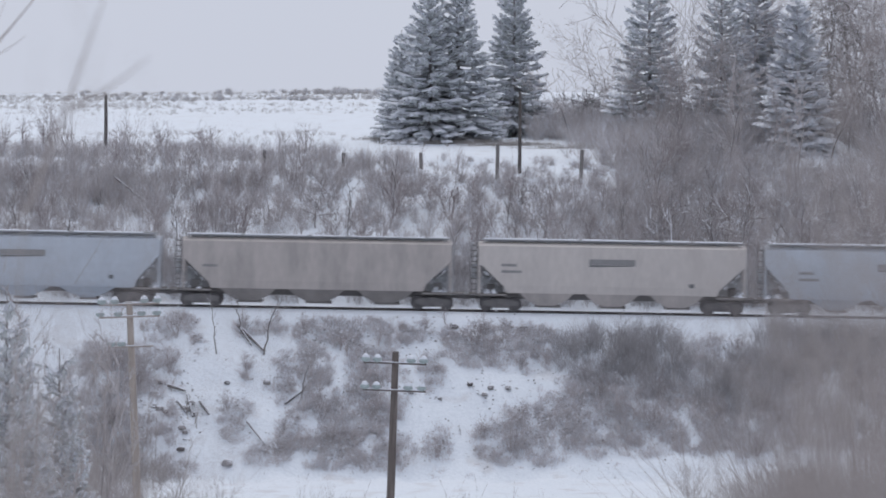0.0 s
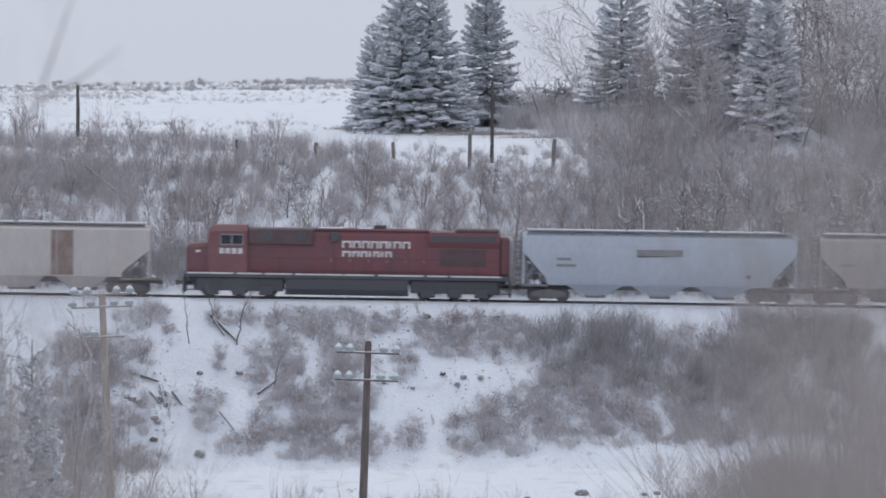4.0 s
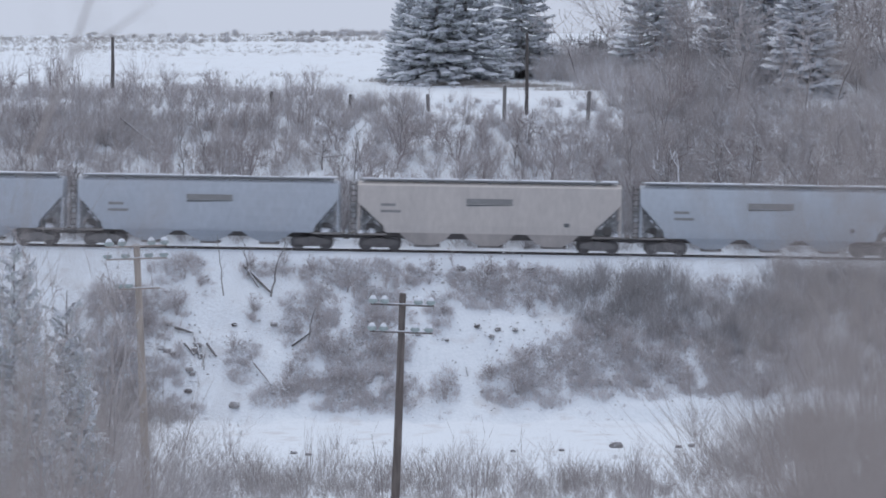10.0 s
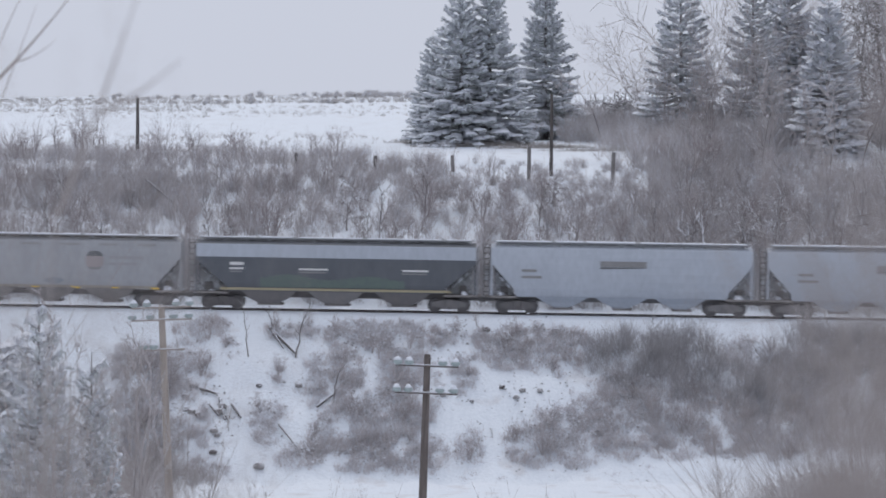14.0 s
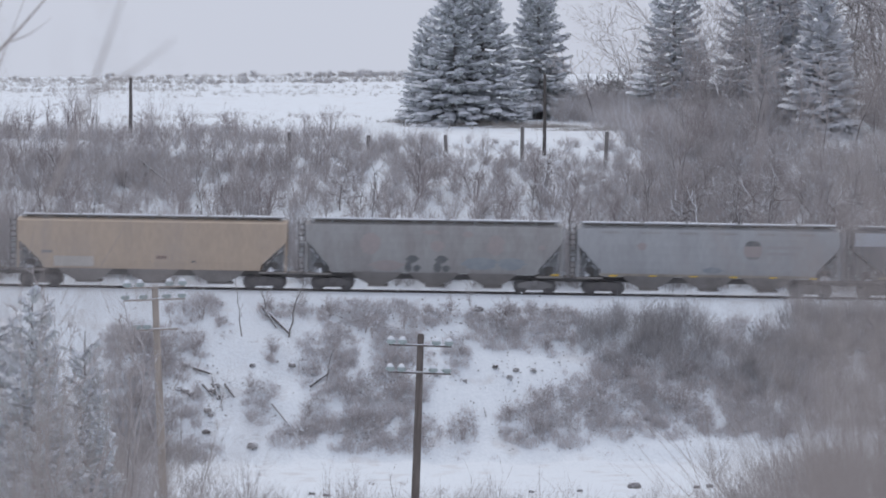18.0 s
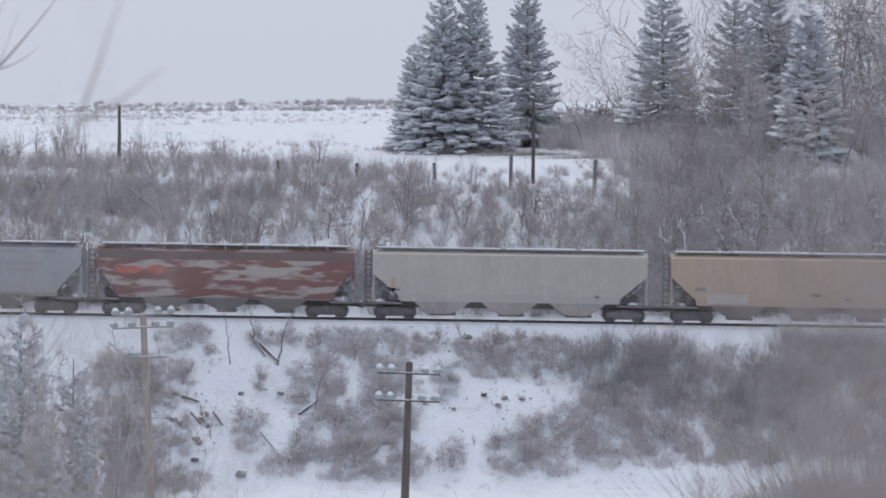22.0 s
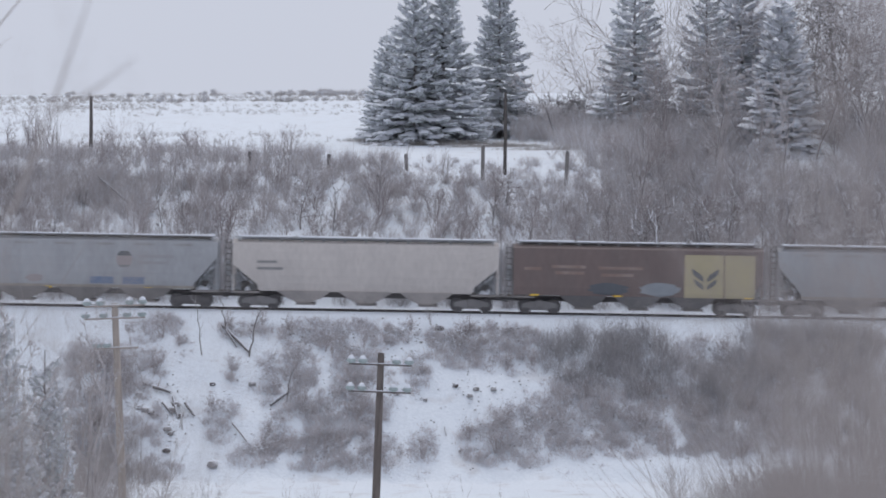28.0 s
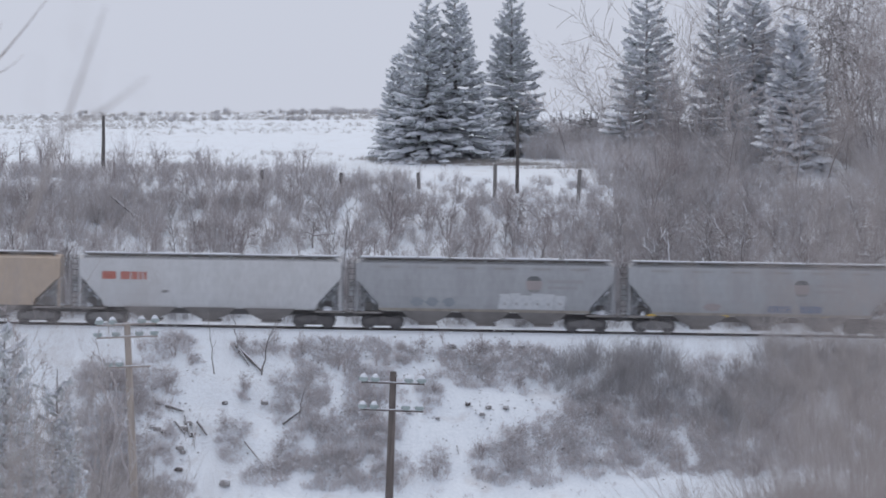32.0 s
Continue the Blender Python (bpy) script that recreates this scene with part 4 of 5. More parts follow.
a, b = Vector((-23.6, 302.0, ground_z(-23.6, 302) + 1.35)), Vector((-21.2, 300.4, ground_z(-21.2, 300.4) + 0.35))
thing("fallen_log", "long dead trunk leaning across the hillside brush", "log", Matrix.Translation(b), "logs on the hillside",
      Shape().tube([(0.6, -0.5, -0.75), (0, 0, 0), tuple((a - b) * 0.5), tuple(a - b)], [0.13, 0.11, 0.09, 0.05], 8), WOOD)


def leaning_stem(x0, y0, dx, h, r, label="thin dark dead sapling leaning on the snowy bank"):
    z = ground_z(x0, y0)
    rng = np.random.default_rng(int(abs(x0) * 100))
    pts = [(dx * k ** 1.5 + rng.normal(0, 0.05), 0, -0.1 + (h + 0.1) * k) for k in np.linspace(0, 1, 8)]
    s = Shape().tube(pts, [r * (1.15 - 0.85 * k) for k in np.linspace(0, 1, 8)], 6)
    for p in pts[2:7]:
        w = rng.choice((-1, 1)) * rng.uniform(0.15, 0.45)
        s.tube([p, (p[0] + w * 0.6, 0.05, p[2] + 0.2), (p[0] + w, 0.08, p[2] + 0.5)], [r * 0.4, r * 0.3, r * 0.15], 5)
    thing("dead_sapling", label, "sapling", pose(x0, y0, z), "dead saplings", s, WOOD)


for x, y, dx, h, r in ((-14.4, 267.2, -0.45, 3.9, 0.045), (-12.9, 269.2, -0.4, 2.6, 0.035), (-11.4, 267.6, 0.95, 3.4, 0.06), (-8.9, 264.0, 0.5, 2.0, 0.05)):
    leaning_stem(x, y, dx, h, r)

# ---- train ----
V, ENDS = 10.80, 39.0
RAKE = []


def wide(z, round_side):
    """Half width of a wagon body at a height."""
    if round_side:
        k = (z - 2.7) / 1.85
        return 1.60 * math.sqrt(max(1 - 0.42 * k * k, 0.1))
    return 1.57 if z > 1.3 else 1.50


def decal(name, shape_pts, mat, car, round_side, label="", lift=0.02):
    """A painted mark on the near side, following the side's curve. shape_pts: outline rows (z, x from, x to)."""
    v, f = [], []
    for z, a, b in shape_pts:
        y = -wide(z, round_side) - lift
        v += [(a, y, z), (b, y, z), (a, y + 0.012, z), (b, y + 0.012, z)]
    n = len(shape_pts)
    for i in range(n - 1):
        o, p = 4 * i, 4 * i + 4
        f += [(o, o + 1, p + 1, p), (o + 2, p + 2, p + 3, o + 3), (o, p, p + 2, o + 2), (o + 1, o + 3, p + 3, p + 1)]
    f += [(0, 2, 3, 1), (4 * n - 4, 4 * n - 3, 4 * n - 1, 4 * n - 2)]
    return part(name, Shape().add(v, f), mat, car, label)


def bar(name, x0, x1, z0, z1, mat, car, round_side, label="", lift=0.02):
    n = max(2, int((z1 - z0) / 0.25) + 1)
    return decal(name, [(z, x0, x1) for z in np.linspace(z0, z1, n)], mat, car, round_side, label, lift)


def blob(name, x, z, w, h, mat, car, round_side, label="", seed=0):
    """An uneven painted patch."""
    rng = np.random.default_rng(seed)
    rows = []
    for s in np.linspace(-1, 1, 9):
        q = math.sqrt(max(1 - s * s, 0.04))
        rows.append((z + s * h / 2, x - w / 2 * q * rng.uniform(0.7, 1.1), x + w / 2 * q * rng.uniform(0.7, 1.1)))
    return decal(name, rows, mat, car, round_side, label)


WHEEL_MESH = Shape().disc(0, -0.07, 0.07, 0, 0.46, 20, 0.02).mesh("wheel", WHEEL)
AXLE_MESH = Shape().tube([(0, -0.95, 0), (0, 0.95, 0)], 0.08, 8).mesh("axle", WHEEL)


def truck_mesh(base):
    s = Shape()
    h = base / 2
    for y in (-1.02, 0.92):
        prof = [(-h - 0.22, 0.36), (-h + 0.16, 0.36), (-0.42, 0.22), (0.42, 0.22), (h - 0.16, 0.36), (h + 0.22, 0.36), (h + 0.22, 0.62), (0.5, 0.80), (-0.5, 0.80), (-h - 0.22, 0.62)]
        s.loft([[(x, y, z) for x, z in prof], [(x, y + 0.12, z) for x, z in prof]])
    s.box(-0.22, 0.22, -1.1, 1.1, 0.45, 0.86, 0.03)
    for x in (-0.16, 0.0, 0.16):
        for y in (-1.05, 1.0):
            s.tube([(x, y, 0.26), (x, y, 0.5)], 0.07, 8)
    return s.mesh("truck", IRON)


TRUCK_MESH = truck_mesh(1.83)


def truck(car, x):
    t = part("truck", TRUCK_MESH, None, car, at=pose(x, 0, 0))
    for a in (-0.915, 0.915):
        part("axle", AXLE_MESH, None, t, at=pose(a, 0, 0.46))
        for y in (-0.79, 0.79):
            part("wheel", WHEEL_MESH, None, t, at=pose(a, y, 0.46))


COUPLER_MESH = Shape().box(-1.15, 0.1, -0.10, 0.10, 0.76, 0.98, 0.02).box(0.05, 0.30, -0.16, 0.16, 0.70, 1.02, 0.05).mesh("coupler", IRON)


def ladder_mesh(h):
    s = Shape()
    for y in (-0.22, 0.22):
        s.box(-0.03, 0.03, y - 0.025, y + 0.025, 0, h)
    for z in np.arange(0.2, h, 0.38):
        s.tube([(0, -0.22, z), (0, 0.22, z)], 0.016, 6)
    return s.mesh("ladder", GALV)


LADDER_MESH = ladder_mesh(3.2)
WHEEL_BRAKE = Shape().disc(0, -0.03, 0.03, 0, 0.28, 14).mesh("brake_wheel", IRON)


BRACKET_MESH = Shape().box(-0.05, 0.05, -1.06, -0.9, -0.05, 0.24).mesh("bracket", GALV)


def hopper(L, label, body_mat, round_side=True, slope=1.5, slope_top=3.3, chutes=3, skirt=1.22, arch=True, snow=True, under=None, roof=None, boxy=False, inset=0.48):
    """A covered hopper wagon, coupler plane to coupler plane L, standing on z = 0."""
    car = thing("hopper_car", label, "hopper wagon", None, "wagons of the freight train")
    H, half = 4.40, L / 2 - inset
    under = under or body_mat
    foot = 1.62
    # body: stations along the wagon, each a closed section
    stations = [(-half, slope_top), (-half + 0.04, slope_top - 0.02), (-half + slope * 0.5, (slope_top + foot) / 2), (-half + slope, foot), (-half + slope + 0.12, skirt)]
    if boxy:
        stations = [(-half, 1.15), (-half + 0.4, skirt), (-half + 1.2, skirt)]
    stations += [(x, skirt) for x in np.linspace(-half + slope + 1.2, half - slope - 1.2, 7)]
    right = [(half - slope - 0.12, skirt), (half - slope, foot), (half - slope * 0.5, (slope_top + foot) / 2), (half - 0.04, slope_top - 0.02), (half, slope_top)]
    if boxy:
        right = [(half - 1.2, skirt), (half - 0.55, 1.5), (half - 0.1, 2.3), (half, 2.5)]
    stations += right
    rings = []
    for x, zb in stations:
        zs = np.linspace(zb, H - 0.12, 7)
        near = [(x, -wide(z, round_side), z) for z in zs]
        top = [(x, -wide(H, round_side) * 0.72, H + 0.02), (x, -0.5, H + 0.08), (x, 0.5, H + 0.08), (x, wide(H, round_side) * 0.72, H + 0.02)]
        far = [(x, wide(z, round_side), z) for z in zs[::-1]]
        rings.append(near + top + far)
    part("body", Shape().loft(rings), body_mat, car, smooth=False)
    # centre sill, chutes and a dark strip for the shade between them
    part("centre_sill", Shape().box(-half + 0.1, half - 0.1, -0.25, 0.25, 0.78, 1.1, 0.02), IRON, car)
    span = (L - 2 * 4.15)
    for i in range(chutes):
        x = -span / 2 + span * (i + 0.5) / chutes if chutes != 3 else (i - 1) * span * 0.40
        w, b = span / chutes * (0.53 if arch else 0.50), 0.42 if arch else 0.62
        ring = []
        for z, q, yy in ((skirt + 0.02, w, 1.46), (0.78, (w + b) / 2 + 0.10, 1.05 if arch else 1.30), (0.42, b, 0.85 if arch else 1.15)):
            ring.append([(x - q, -yy, z), (x + q, -yy, z), (x + q, yy, z), (x - q, yy, z)])
        ch = part("discharge_chute", Shape().loft(ring), under, car)
        part("outlet_gate", Shape().box(x - b - 0.12, x + b + 0.32, -0.95, 0.95, 0.30, 0.42, 0.01), DUST, ch)
    # added dark strip set back from the side, imitates shade between the chutes
    if not arch:
        part("side_sill", Shape().box(-half + slope, half - slope, -0.62, -0.50, 0.80, skirt + 0.01), IRON, car)
    # ends
    rng_end = np.random.default_rng(int(L * 10) + 3)
    for s in (-1, 1):
        part("end_platform", Shape().box(min(s * half, s * (half - slope - 0.2)), max(s * half, s * (half - slope - 0.2)), -1.45, 1.45, 1.02, 1.16, 0.02), DUST, car)
        for y in (-1.40, 1.34):
            x = s * (half - 0.06)
            part("corner_post", Shape().box(x - 0.06, x + 0.06, y, y + 0.07, 1.16, slope_top + 0.3), body_mat, car)
        part("ladder", LADDER_MESH, None, car, at=pose(s * (half - 0.10), -1.18, 1.16, 0, 0, 90))
        part("coupler", COUPLER_MESH, None, car, at=pose(s * (L / 2 - 0.26), 0, 0, 0, 0, 0 if s > 0 else 180))
        part("end_gear", Shape().box(s * (half - 0.75) - 0.35, s * (half - 0.75) + 0.35, -0.7, 0.5, 1.16, 1.75, 0.06).tube(
            [(s * (half - 0.3), -1.0, 1.16), (s * (half - 0.3), -1.0, 2.1)], 0.04, 6), IRON, car, "air reservoir and brake rigging")
        if not (boxy and s < 0):
            for y in (-0.62, 0.58):
                tri = [(s * (half - 0.55), 1.16), (s * (half - slope + 0.05), 1.2), (s * (half - slope + 0.05), foot + 0.02), (s * (half - 0.2), slope_top - 0.2), (s * (half - 0.3), 2.1)]
                part("end_gusset", Shape().loft([[(a, y, b) for a, b in tri], [(a, y + 0.04, b) for a, b in tri]]), END_GREY, car)
        mid = s * (half - 0.55)
        part("slope_brace", Shape().tube([(s * (half - 0.08), -1.30, 1.2), (s * (half - slope * 0.55), -1.30, 2.35)], 0.045, 6).tube(
            [(s * (half - 0.08), -1.30, 2.3), (s * (half - 0.5), -1.30, 1.2)], 0.035, 6), GALV, car)
        part("grab_rail", Shape().tube([(s * (half + 0.05), -1.40, 1.16), (s * (half + 0.05), -1.40, 2.2), (s * (half - 0.55), -1.42, 2.2), (s * (half - 0.55), -1.42, 1.16)], 0.028, 6), GALV, car)
        part("crossover_step", Shape().box(min(s * half, s * (L / 2 - 0.12)), max(s * half, s * (L / 2 - 0.12)), -1.15, 0.9, 1.06, 1.14), DUST, car)
        drift = [(mid + rng_end.uniform(-0.55, 0.55), rng_end.uniform(-1.3, 0.6), 1.2 + rng_end.uniform(0, 0.06), 1, 0.2, 0, rng_end.uniform(0.16, 0.42), rng_end.uniform(0.14, 0.34), rng_end.uniform(0.1, 0.34)) for _ in range(6)]
        drift += [(s * (half - slope * q) , rng_end.uniform(-1.35, -0.7), foot + (slope_top - foot) * (1 - q) + 0.05 - 0.3, s, 0, 1.0, rng_end.uniform(0.15, 0.3), rng_end.uniform(0.12, 0.22), 0.10) for q in (0.3, 0.5, 0.75)]
        for k, row in enumerate(drift):
            part("platform_snow", snow_mesh("platform_snow", [row], int(L * 50) + k, SNOW), None, car, "snow packed on the end platform")
        truck(car, s * (L / 2 - 2.22))
    cage = Shape()
    for x in (-half - 0.08, -half - 0.46):
        cage.tube([(x, -1.28, 1.10), (x, -1.28, H + 0.12)], 0.05, 6)
    for z in np.arange(1.4, H, 0.36):
        cage.tube([(-half - 0.08, -1.28, z), (-half - 0.46, -1.28, z)], 0.035, 6)
    part("side_ladder", cage, IRON, car, "dark steel end ladder")
    part("hand_brake_box", Shape().box(-half - 0.42, -half - 0.08, -1.1, -0.3, 2.1, 3.1, 0.05), END_GREY, car)
    part("brake_wheel", WHEEL_BRAKE, None, car, at=pose(-half - 0.05, 0.3, 2.6, 0, 0, 90))
    # roof gear
    rail_top = roof or GALV
    part("hatch_trough", Shape().box(-half + 0.5, half - 0.5, -0.42, 0.42, H + 0.06, H + 0.24, 0.03), rail_top, car)
    board = part("running_board", Shape().box(-half + 0.15, half - 0.15, -1.08, -0.52, H + 0.24, H + 0.28).box(-half + 0.15, half - 0.15, 0.52, 1.08, H + 0.24, H + 0.28), GALV, car)
    for x in np.linspace(-half + 0.4, half - 0.4, 13):
        part("bracket", BRACKET_MESH, None, board, at=pose(x, 0, H))
    if snow:
        x = -half + 0.3
        rng = np.random.default_rng(int(L * 100))
        while x < half - 0.8:
            e = min(x + rng.uniform(1.5, 5.5), half - 0.2)
            part("roof_snow", Shape().box(x, e, -1.10, -0.48, H + 0.282, H + 0.33 + rng.uniform(0.0, 0.05), 0.02), SNOW, board, "snow lying on the running board")
            x = e + rng.uniform(0.05, 0.4)
    return car, half


def stencil(car, rs, x, z, rows=2, w=1.3, mat=None):
    """Reporting marks, unreadable: short bars."""
    for i in range(rows):
        bar("stencil_bar", x, x + w * (1.0 if i else 0.75), z - 0.42 * i, z - 0.42 * i + 0.17, mat or MARK_GREY, car, rs)


def placard(car, rs, x, z=3.15, w=3.0):
    """Owner's emblem kept as plain bars: a grey band over a dark bowed line."""
    bar("emblem_band", x - w / 2, x + w / 2, z, z + 0.36, MARK_GREY, car, rs, "grey emblem band")
    decal("emblem_underline", [(z - 0.14, x - w / 2, x - w / 2 + 0.5), (z - 0.06, x - w / 2, x + w / 2), (z - 0.02, x - w / 2, x + w / 2)], MARK_DARK, car, rs)


def emblem(car, rs, x, z=3.1, r=0.52):
    def disc_rows(a, b):
        return [(z + q * r, x - r * math.sqrt(max(1 - q * q * 0.8, 0)), x + r * math.sqrt(max(1 - q * q * 0.8, 0))) for q in np.linspace(a, b, 7)]
    decal("round_emblem", disc_rows(-1, 1), EMBLEM_PINK, car, rs, "faded pinkish round emblem")
    decal("emblem_cap", disc_rows(0.45, 1), MARK_DARK, car, rs, "dark cap of the emblem", 0.035)
    decal("emblem_foot", disc_rows(-1, -0.7), MARK_GREY, car, rs, "", 0.035)
    bar("faded_text", x + 0.9, x + 3.2, z + 0.1, z + 0.3, FADED, car, rs), bar("faded_text", x + 0.9, x + 2.8, z - 0.3, z - 0.12, FADED, car, rs)


def sill_grime(car, h):
    """Road dirt along the lower edge, hatch stains below the roof."""
    bar("dirt_band", -h + 1.5, h - 1.5, 1.23, 1.42, SILL_DIRT, car, True, "tan dirt along the sill")
    for k in range(6):
        x = -h + 2.2 + k * (2 * h - 4.4) / 5
        blob("roof_stain", x, 4.08, 1.5, 0.16, GREY_DIRTY, car, True, seed=60 + k)


EMBLEM_PINK = material("faded_pink_paint", (0.36, 0.315, 0.31), 0.8, second=(0.30, 0.28, 0.28), scale=3)
FADED = material("faded_marking", (0.345, 0.335, 0.345), 0.8, second=(0.30, 0.30, 0.31), scale=3)
SILL_DIRT = material("sill_dirt", (0.36, 0.33, 0.29), 0.85, second=(0.27, 0.245, 0.22), scale=1.5, amount=0.8)
CREAM = paint("cream_paint", (0.51, 0.47, 0.445), (0.41, 0.38, 0.365))
CREAM_DIRTY = paint("grimy_cream_paint", (0.43, 0.39, 0.37), (0.27, 0.25, 0.24), 0.8)
BLUE = paint("pale_blue_paint", (0.435, 0.47, 0.52), (0.37, 0.395, 0.435))
GREYBLUE = paint("grey_blue_paint", (0.42, 0.45, 0.50), (0.36, 0.385, 0.43))
GREY = paint("grey_paint", (0.34, 0.345, 0.36), (0.25, 0.25, 0.26))
GREY_DIRTY = paint("rusty_grey_paint", (0.31, 0.305, 0.305), (0.22, 0.20, 0.195), 0.75)
TAN = paint("tan_paint", (0.44, 0.35, 0.275), (0.36, 0.295, 0.245))
BEIGE = paint("beige_paint", (0.45, 0.42, 0.39), (0.37, 0.345, 0.325))
WHITE = paint("white_paint", (0.52, 0.52, 0.53), (0.42, 0.42, 0.42))
SLATE = paint("slate_paint", (0.10, 0.108, 0.122), (0.13, 0.135, 0.146))
BROWN = paint("brown_paint", (0.165, 0.125, 0.117), (0.135, 0.112, 0.107))
PEEL = material("peeling_red_paint", (0.225, 0.122, 0.113), 0.75, second=(0.47, 0.425, 0.40), scale=1.0, fine=5.0, amount=0.95, stretch=(0.36, 1, 1.7), low=0.475, high=0.55)


def plain_car(spec):
    L, kind = spec
    if kind == "blue":
        car, h = hopper(L, "pale blue covered hopper wagon with a grey emblem band", BLUE, skirt=1.12)
        placard(car, True, 0.0), stencil(car, True, -h + 2.2, 2.75)
        bar("service_plate", h - 3.3, h - 3.0, 1.7, 1.95, MARK_DARK, car, True)
    elif kind == "greyblue":
        car, h = hopper(L, "grey-blue covered hopper wagon with a grey emblem band", GREYBLUE, skirt=1.12)
        placard(car, True, 0.1), stencil(car, True, -h + 2.0, 2.75)
    elif kind == "cream":
        car, h = hopper(L, "cream covered hopper wagon with a grey emblem band", CREAM, False, 1.7, 3.2, inset=0.75, arch=False, under=CREAM_DIRTY)
        placard(car, False, 0.0), stencil(car, False, -h + 1.5, 2.95)
        bar("service_plate", h - 3.7, h - 3.35, 1.75, 2.0, MARK_DARK, car, False)
    elif kind == "cream_dirty":
        car, h = hopper(L, "grimy cream covered hopper wagon with dark streaks", CREAM_DIRTY, False, 1.7, 3.2, inset=1.0, arch=False, under=DUST)
        stencil(car, False, -h + 1.3, 2.6, 1)
    elif kind == "cream_striped":
        car, h = hopper(L, "off-white covered hopper wagon with a brown rust band", CREAM, False, 1.7, 3.0, inset=0.75, arch=False, under=CREAM_DIRTY)
        for x0, x1, m in ((2.1, 2.45, RUST), (2.5, 3.55, RUST)):
            bar("rust_band", x0, x1, 1.3, 4.2, m, car, False, "vertical brown rust band")
        for x in (-5.9, -5.2, -4.5):
            bar("emblem_box", x, x + 0.55, 2.25, 2.65, MARK_DARK, car, False)
            bar("emblem_box_face", x + 0.08, x + 0.47, 2.34, 2.56, CREAM, car, False, lift=0.035)
        bar("emblem_frame", -6.0, -3.8, 2.72, 2.80, MARK_GREY, car, False)
    elif kind == "slate":
        car, h = hopper(L, "dark slate covered hopper wagon with a light grey top band", SLATE, False, 1.9, 3.2, arch=False, under=IRON)
        bar("top_band", -h + 0.02, h - 0.02, 3.42, 4.27, GREYBLUE, car, False, "light grey band below the roof")
        decal("line_stripe", [(1.28, -h + 1.6, h - 1.6), (1.44, -h + 1.6, h - 1.6)], YELLOW, car, False, "thin yellow line")
        green = material("green_spray_paint", (0.13, 0.17, 0.15), 0.7, second=(0.11, 0.13, 0.14))
        for k in range(18):
            x = -4.9 + k * 0.52
            top = 1.95 + 0.38 * math.exp(-((k - 3) / 3.0) ** 2) + 0.32 * math.exp(-((k - 13) / 3.0) ** 2)
            bar("green_spray", x, x + 0.53, 1.5, top, green, car, False, "band of green spray paint")
        for x0, x1 in ((-6.9, -6.0), (-2.4, -0.5), (4.3, 6.0)):
            bar("lettering_bar", x0, x1, 2.62, 2.74, MARK_WHITE, car, False), bar("lettering_bar", x0, x1 - 0.1, 2.44, 2.52, MARK_GREY, car, False)
        bar("lettering_bar", -6.9, -6.0, 2.9, 3.1, MARK_WHITE, car, False)
    elif kind == "tan":
        car, h = hopper(L, "tan covered hopper wagon with faded markings", TAN, False, 1.6, 3.1, inset=0.75, arch=False, under=DUST, roof=DUST)
        bar("painted_out_patch", -h + 2.4, -h + 5.0, 1.35, 2.0, BEIGE, car, False), stencil(car, False, -h + 1.6, 2.2, 1, 0.9)
        bar("faded_mark", 0.3, 1.0, 1.9, 2.1, RUST, car, False), bar("service_plate", 2.6, 2.85, 1.7, 1.8, MARK_DARK, car, False)
    elif kind == "beige":
        car, h = hopper(L, "beige covered hopper wagon, dusty and plain", BEIGE, False, 1.7, 3.0, inset=0.75, arch=False, under=CREAM_DIRTY)
        stencil(car, False, -h + 1.2, 1.9, 1, 0.8), bar("service_plate", h - 3.4, h - 3.15, 1.6, 1.75, MARK_DARK, car, False)
        bar("yellow_streak", -h + 1.2, -h + 1.5, 1.9, 2.8, TAN, car, False)
    elif kind == "beige_marked":
        car, h = hopper(L, "cream covered hopper wagon with two grey marking bars", CREAM, True, 1.6, 2.9, arch=True, under=CREAM_DIRTY, skirt=1.2)
        stencil(car, True, -h + 1.6, 3.0, 2, 1.7, MARK_GREY)
    elif kind == "grey_emblem":
        car, h = hopper(L, "grey cylindrical grain hopper wagon with a faded round emblem", GREY, under=DUST, roof=DUST)
        sill_grime(car, h), emblem(car, True, 3.1)
        stencil(car, True, -h + 2.6, 1.9, 1, 1.2, FADED)
    elif kind == "grey_reflectors":
        car, h = hopper(L, "grey cylindrical grain hopper wagon with yellow reflectors along its sill", GREY, under=DUST, roof=DUST)
        sill_grime(car, h), emblem(car, True, 2.9, 3.05, 0.6)
        blob("rust_patch", -4.3, 3.2, 0.7, 0.5, EMBLEM_PINK, car, True, seed=71), blob("spray_shape", 0.3, 1.7, 1.4, 0.4, MARK_TEAL, car, True, seed=72)
        for k in range(6):
            bar("reflector", -6.4 + k * 2.6, -5.9 + k * 2.6, 1.20, 1.32, REFLECT, car, True, "yellow reflector", 0.035)
    elif kind == "grey_blue_tags":
        car, h = hopper(L, "grey cylindrical grain hopper wagon with blue spray-paint blocks", GREY, under=DUST, roof=DUST)
        emblem(car, True, 2.6), sill_grime(car, h)
        bar("spray_block", 0.4, 1.9, 1.5, 1.95, MARK_BLUE, car, True, "blue spray-paint block"), bar("spray_block", 2.5, 3.9, 1.5, 1.95, MARK_BLUE, car, True, "blue spray-paint block")
        blob("rust_patch", -3.2, 1.8, 1.3, 0.5, EMBLEM_PINK, car, True, seed=3)
        for x in (-2.6, 3.9, -7.4):
            bar("reflector", x, x + 0.5, 1.16, 1.28, REFLECT, car, True, "yellow reflector")
    elif kind == "grey_white_tag":
        car, h = hopper(L, "grey cylindrical grain hopper wagon with white spray-paint lettering", GREY, under=DUST, roof=DUST)
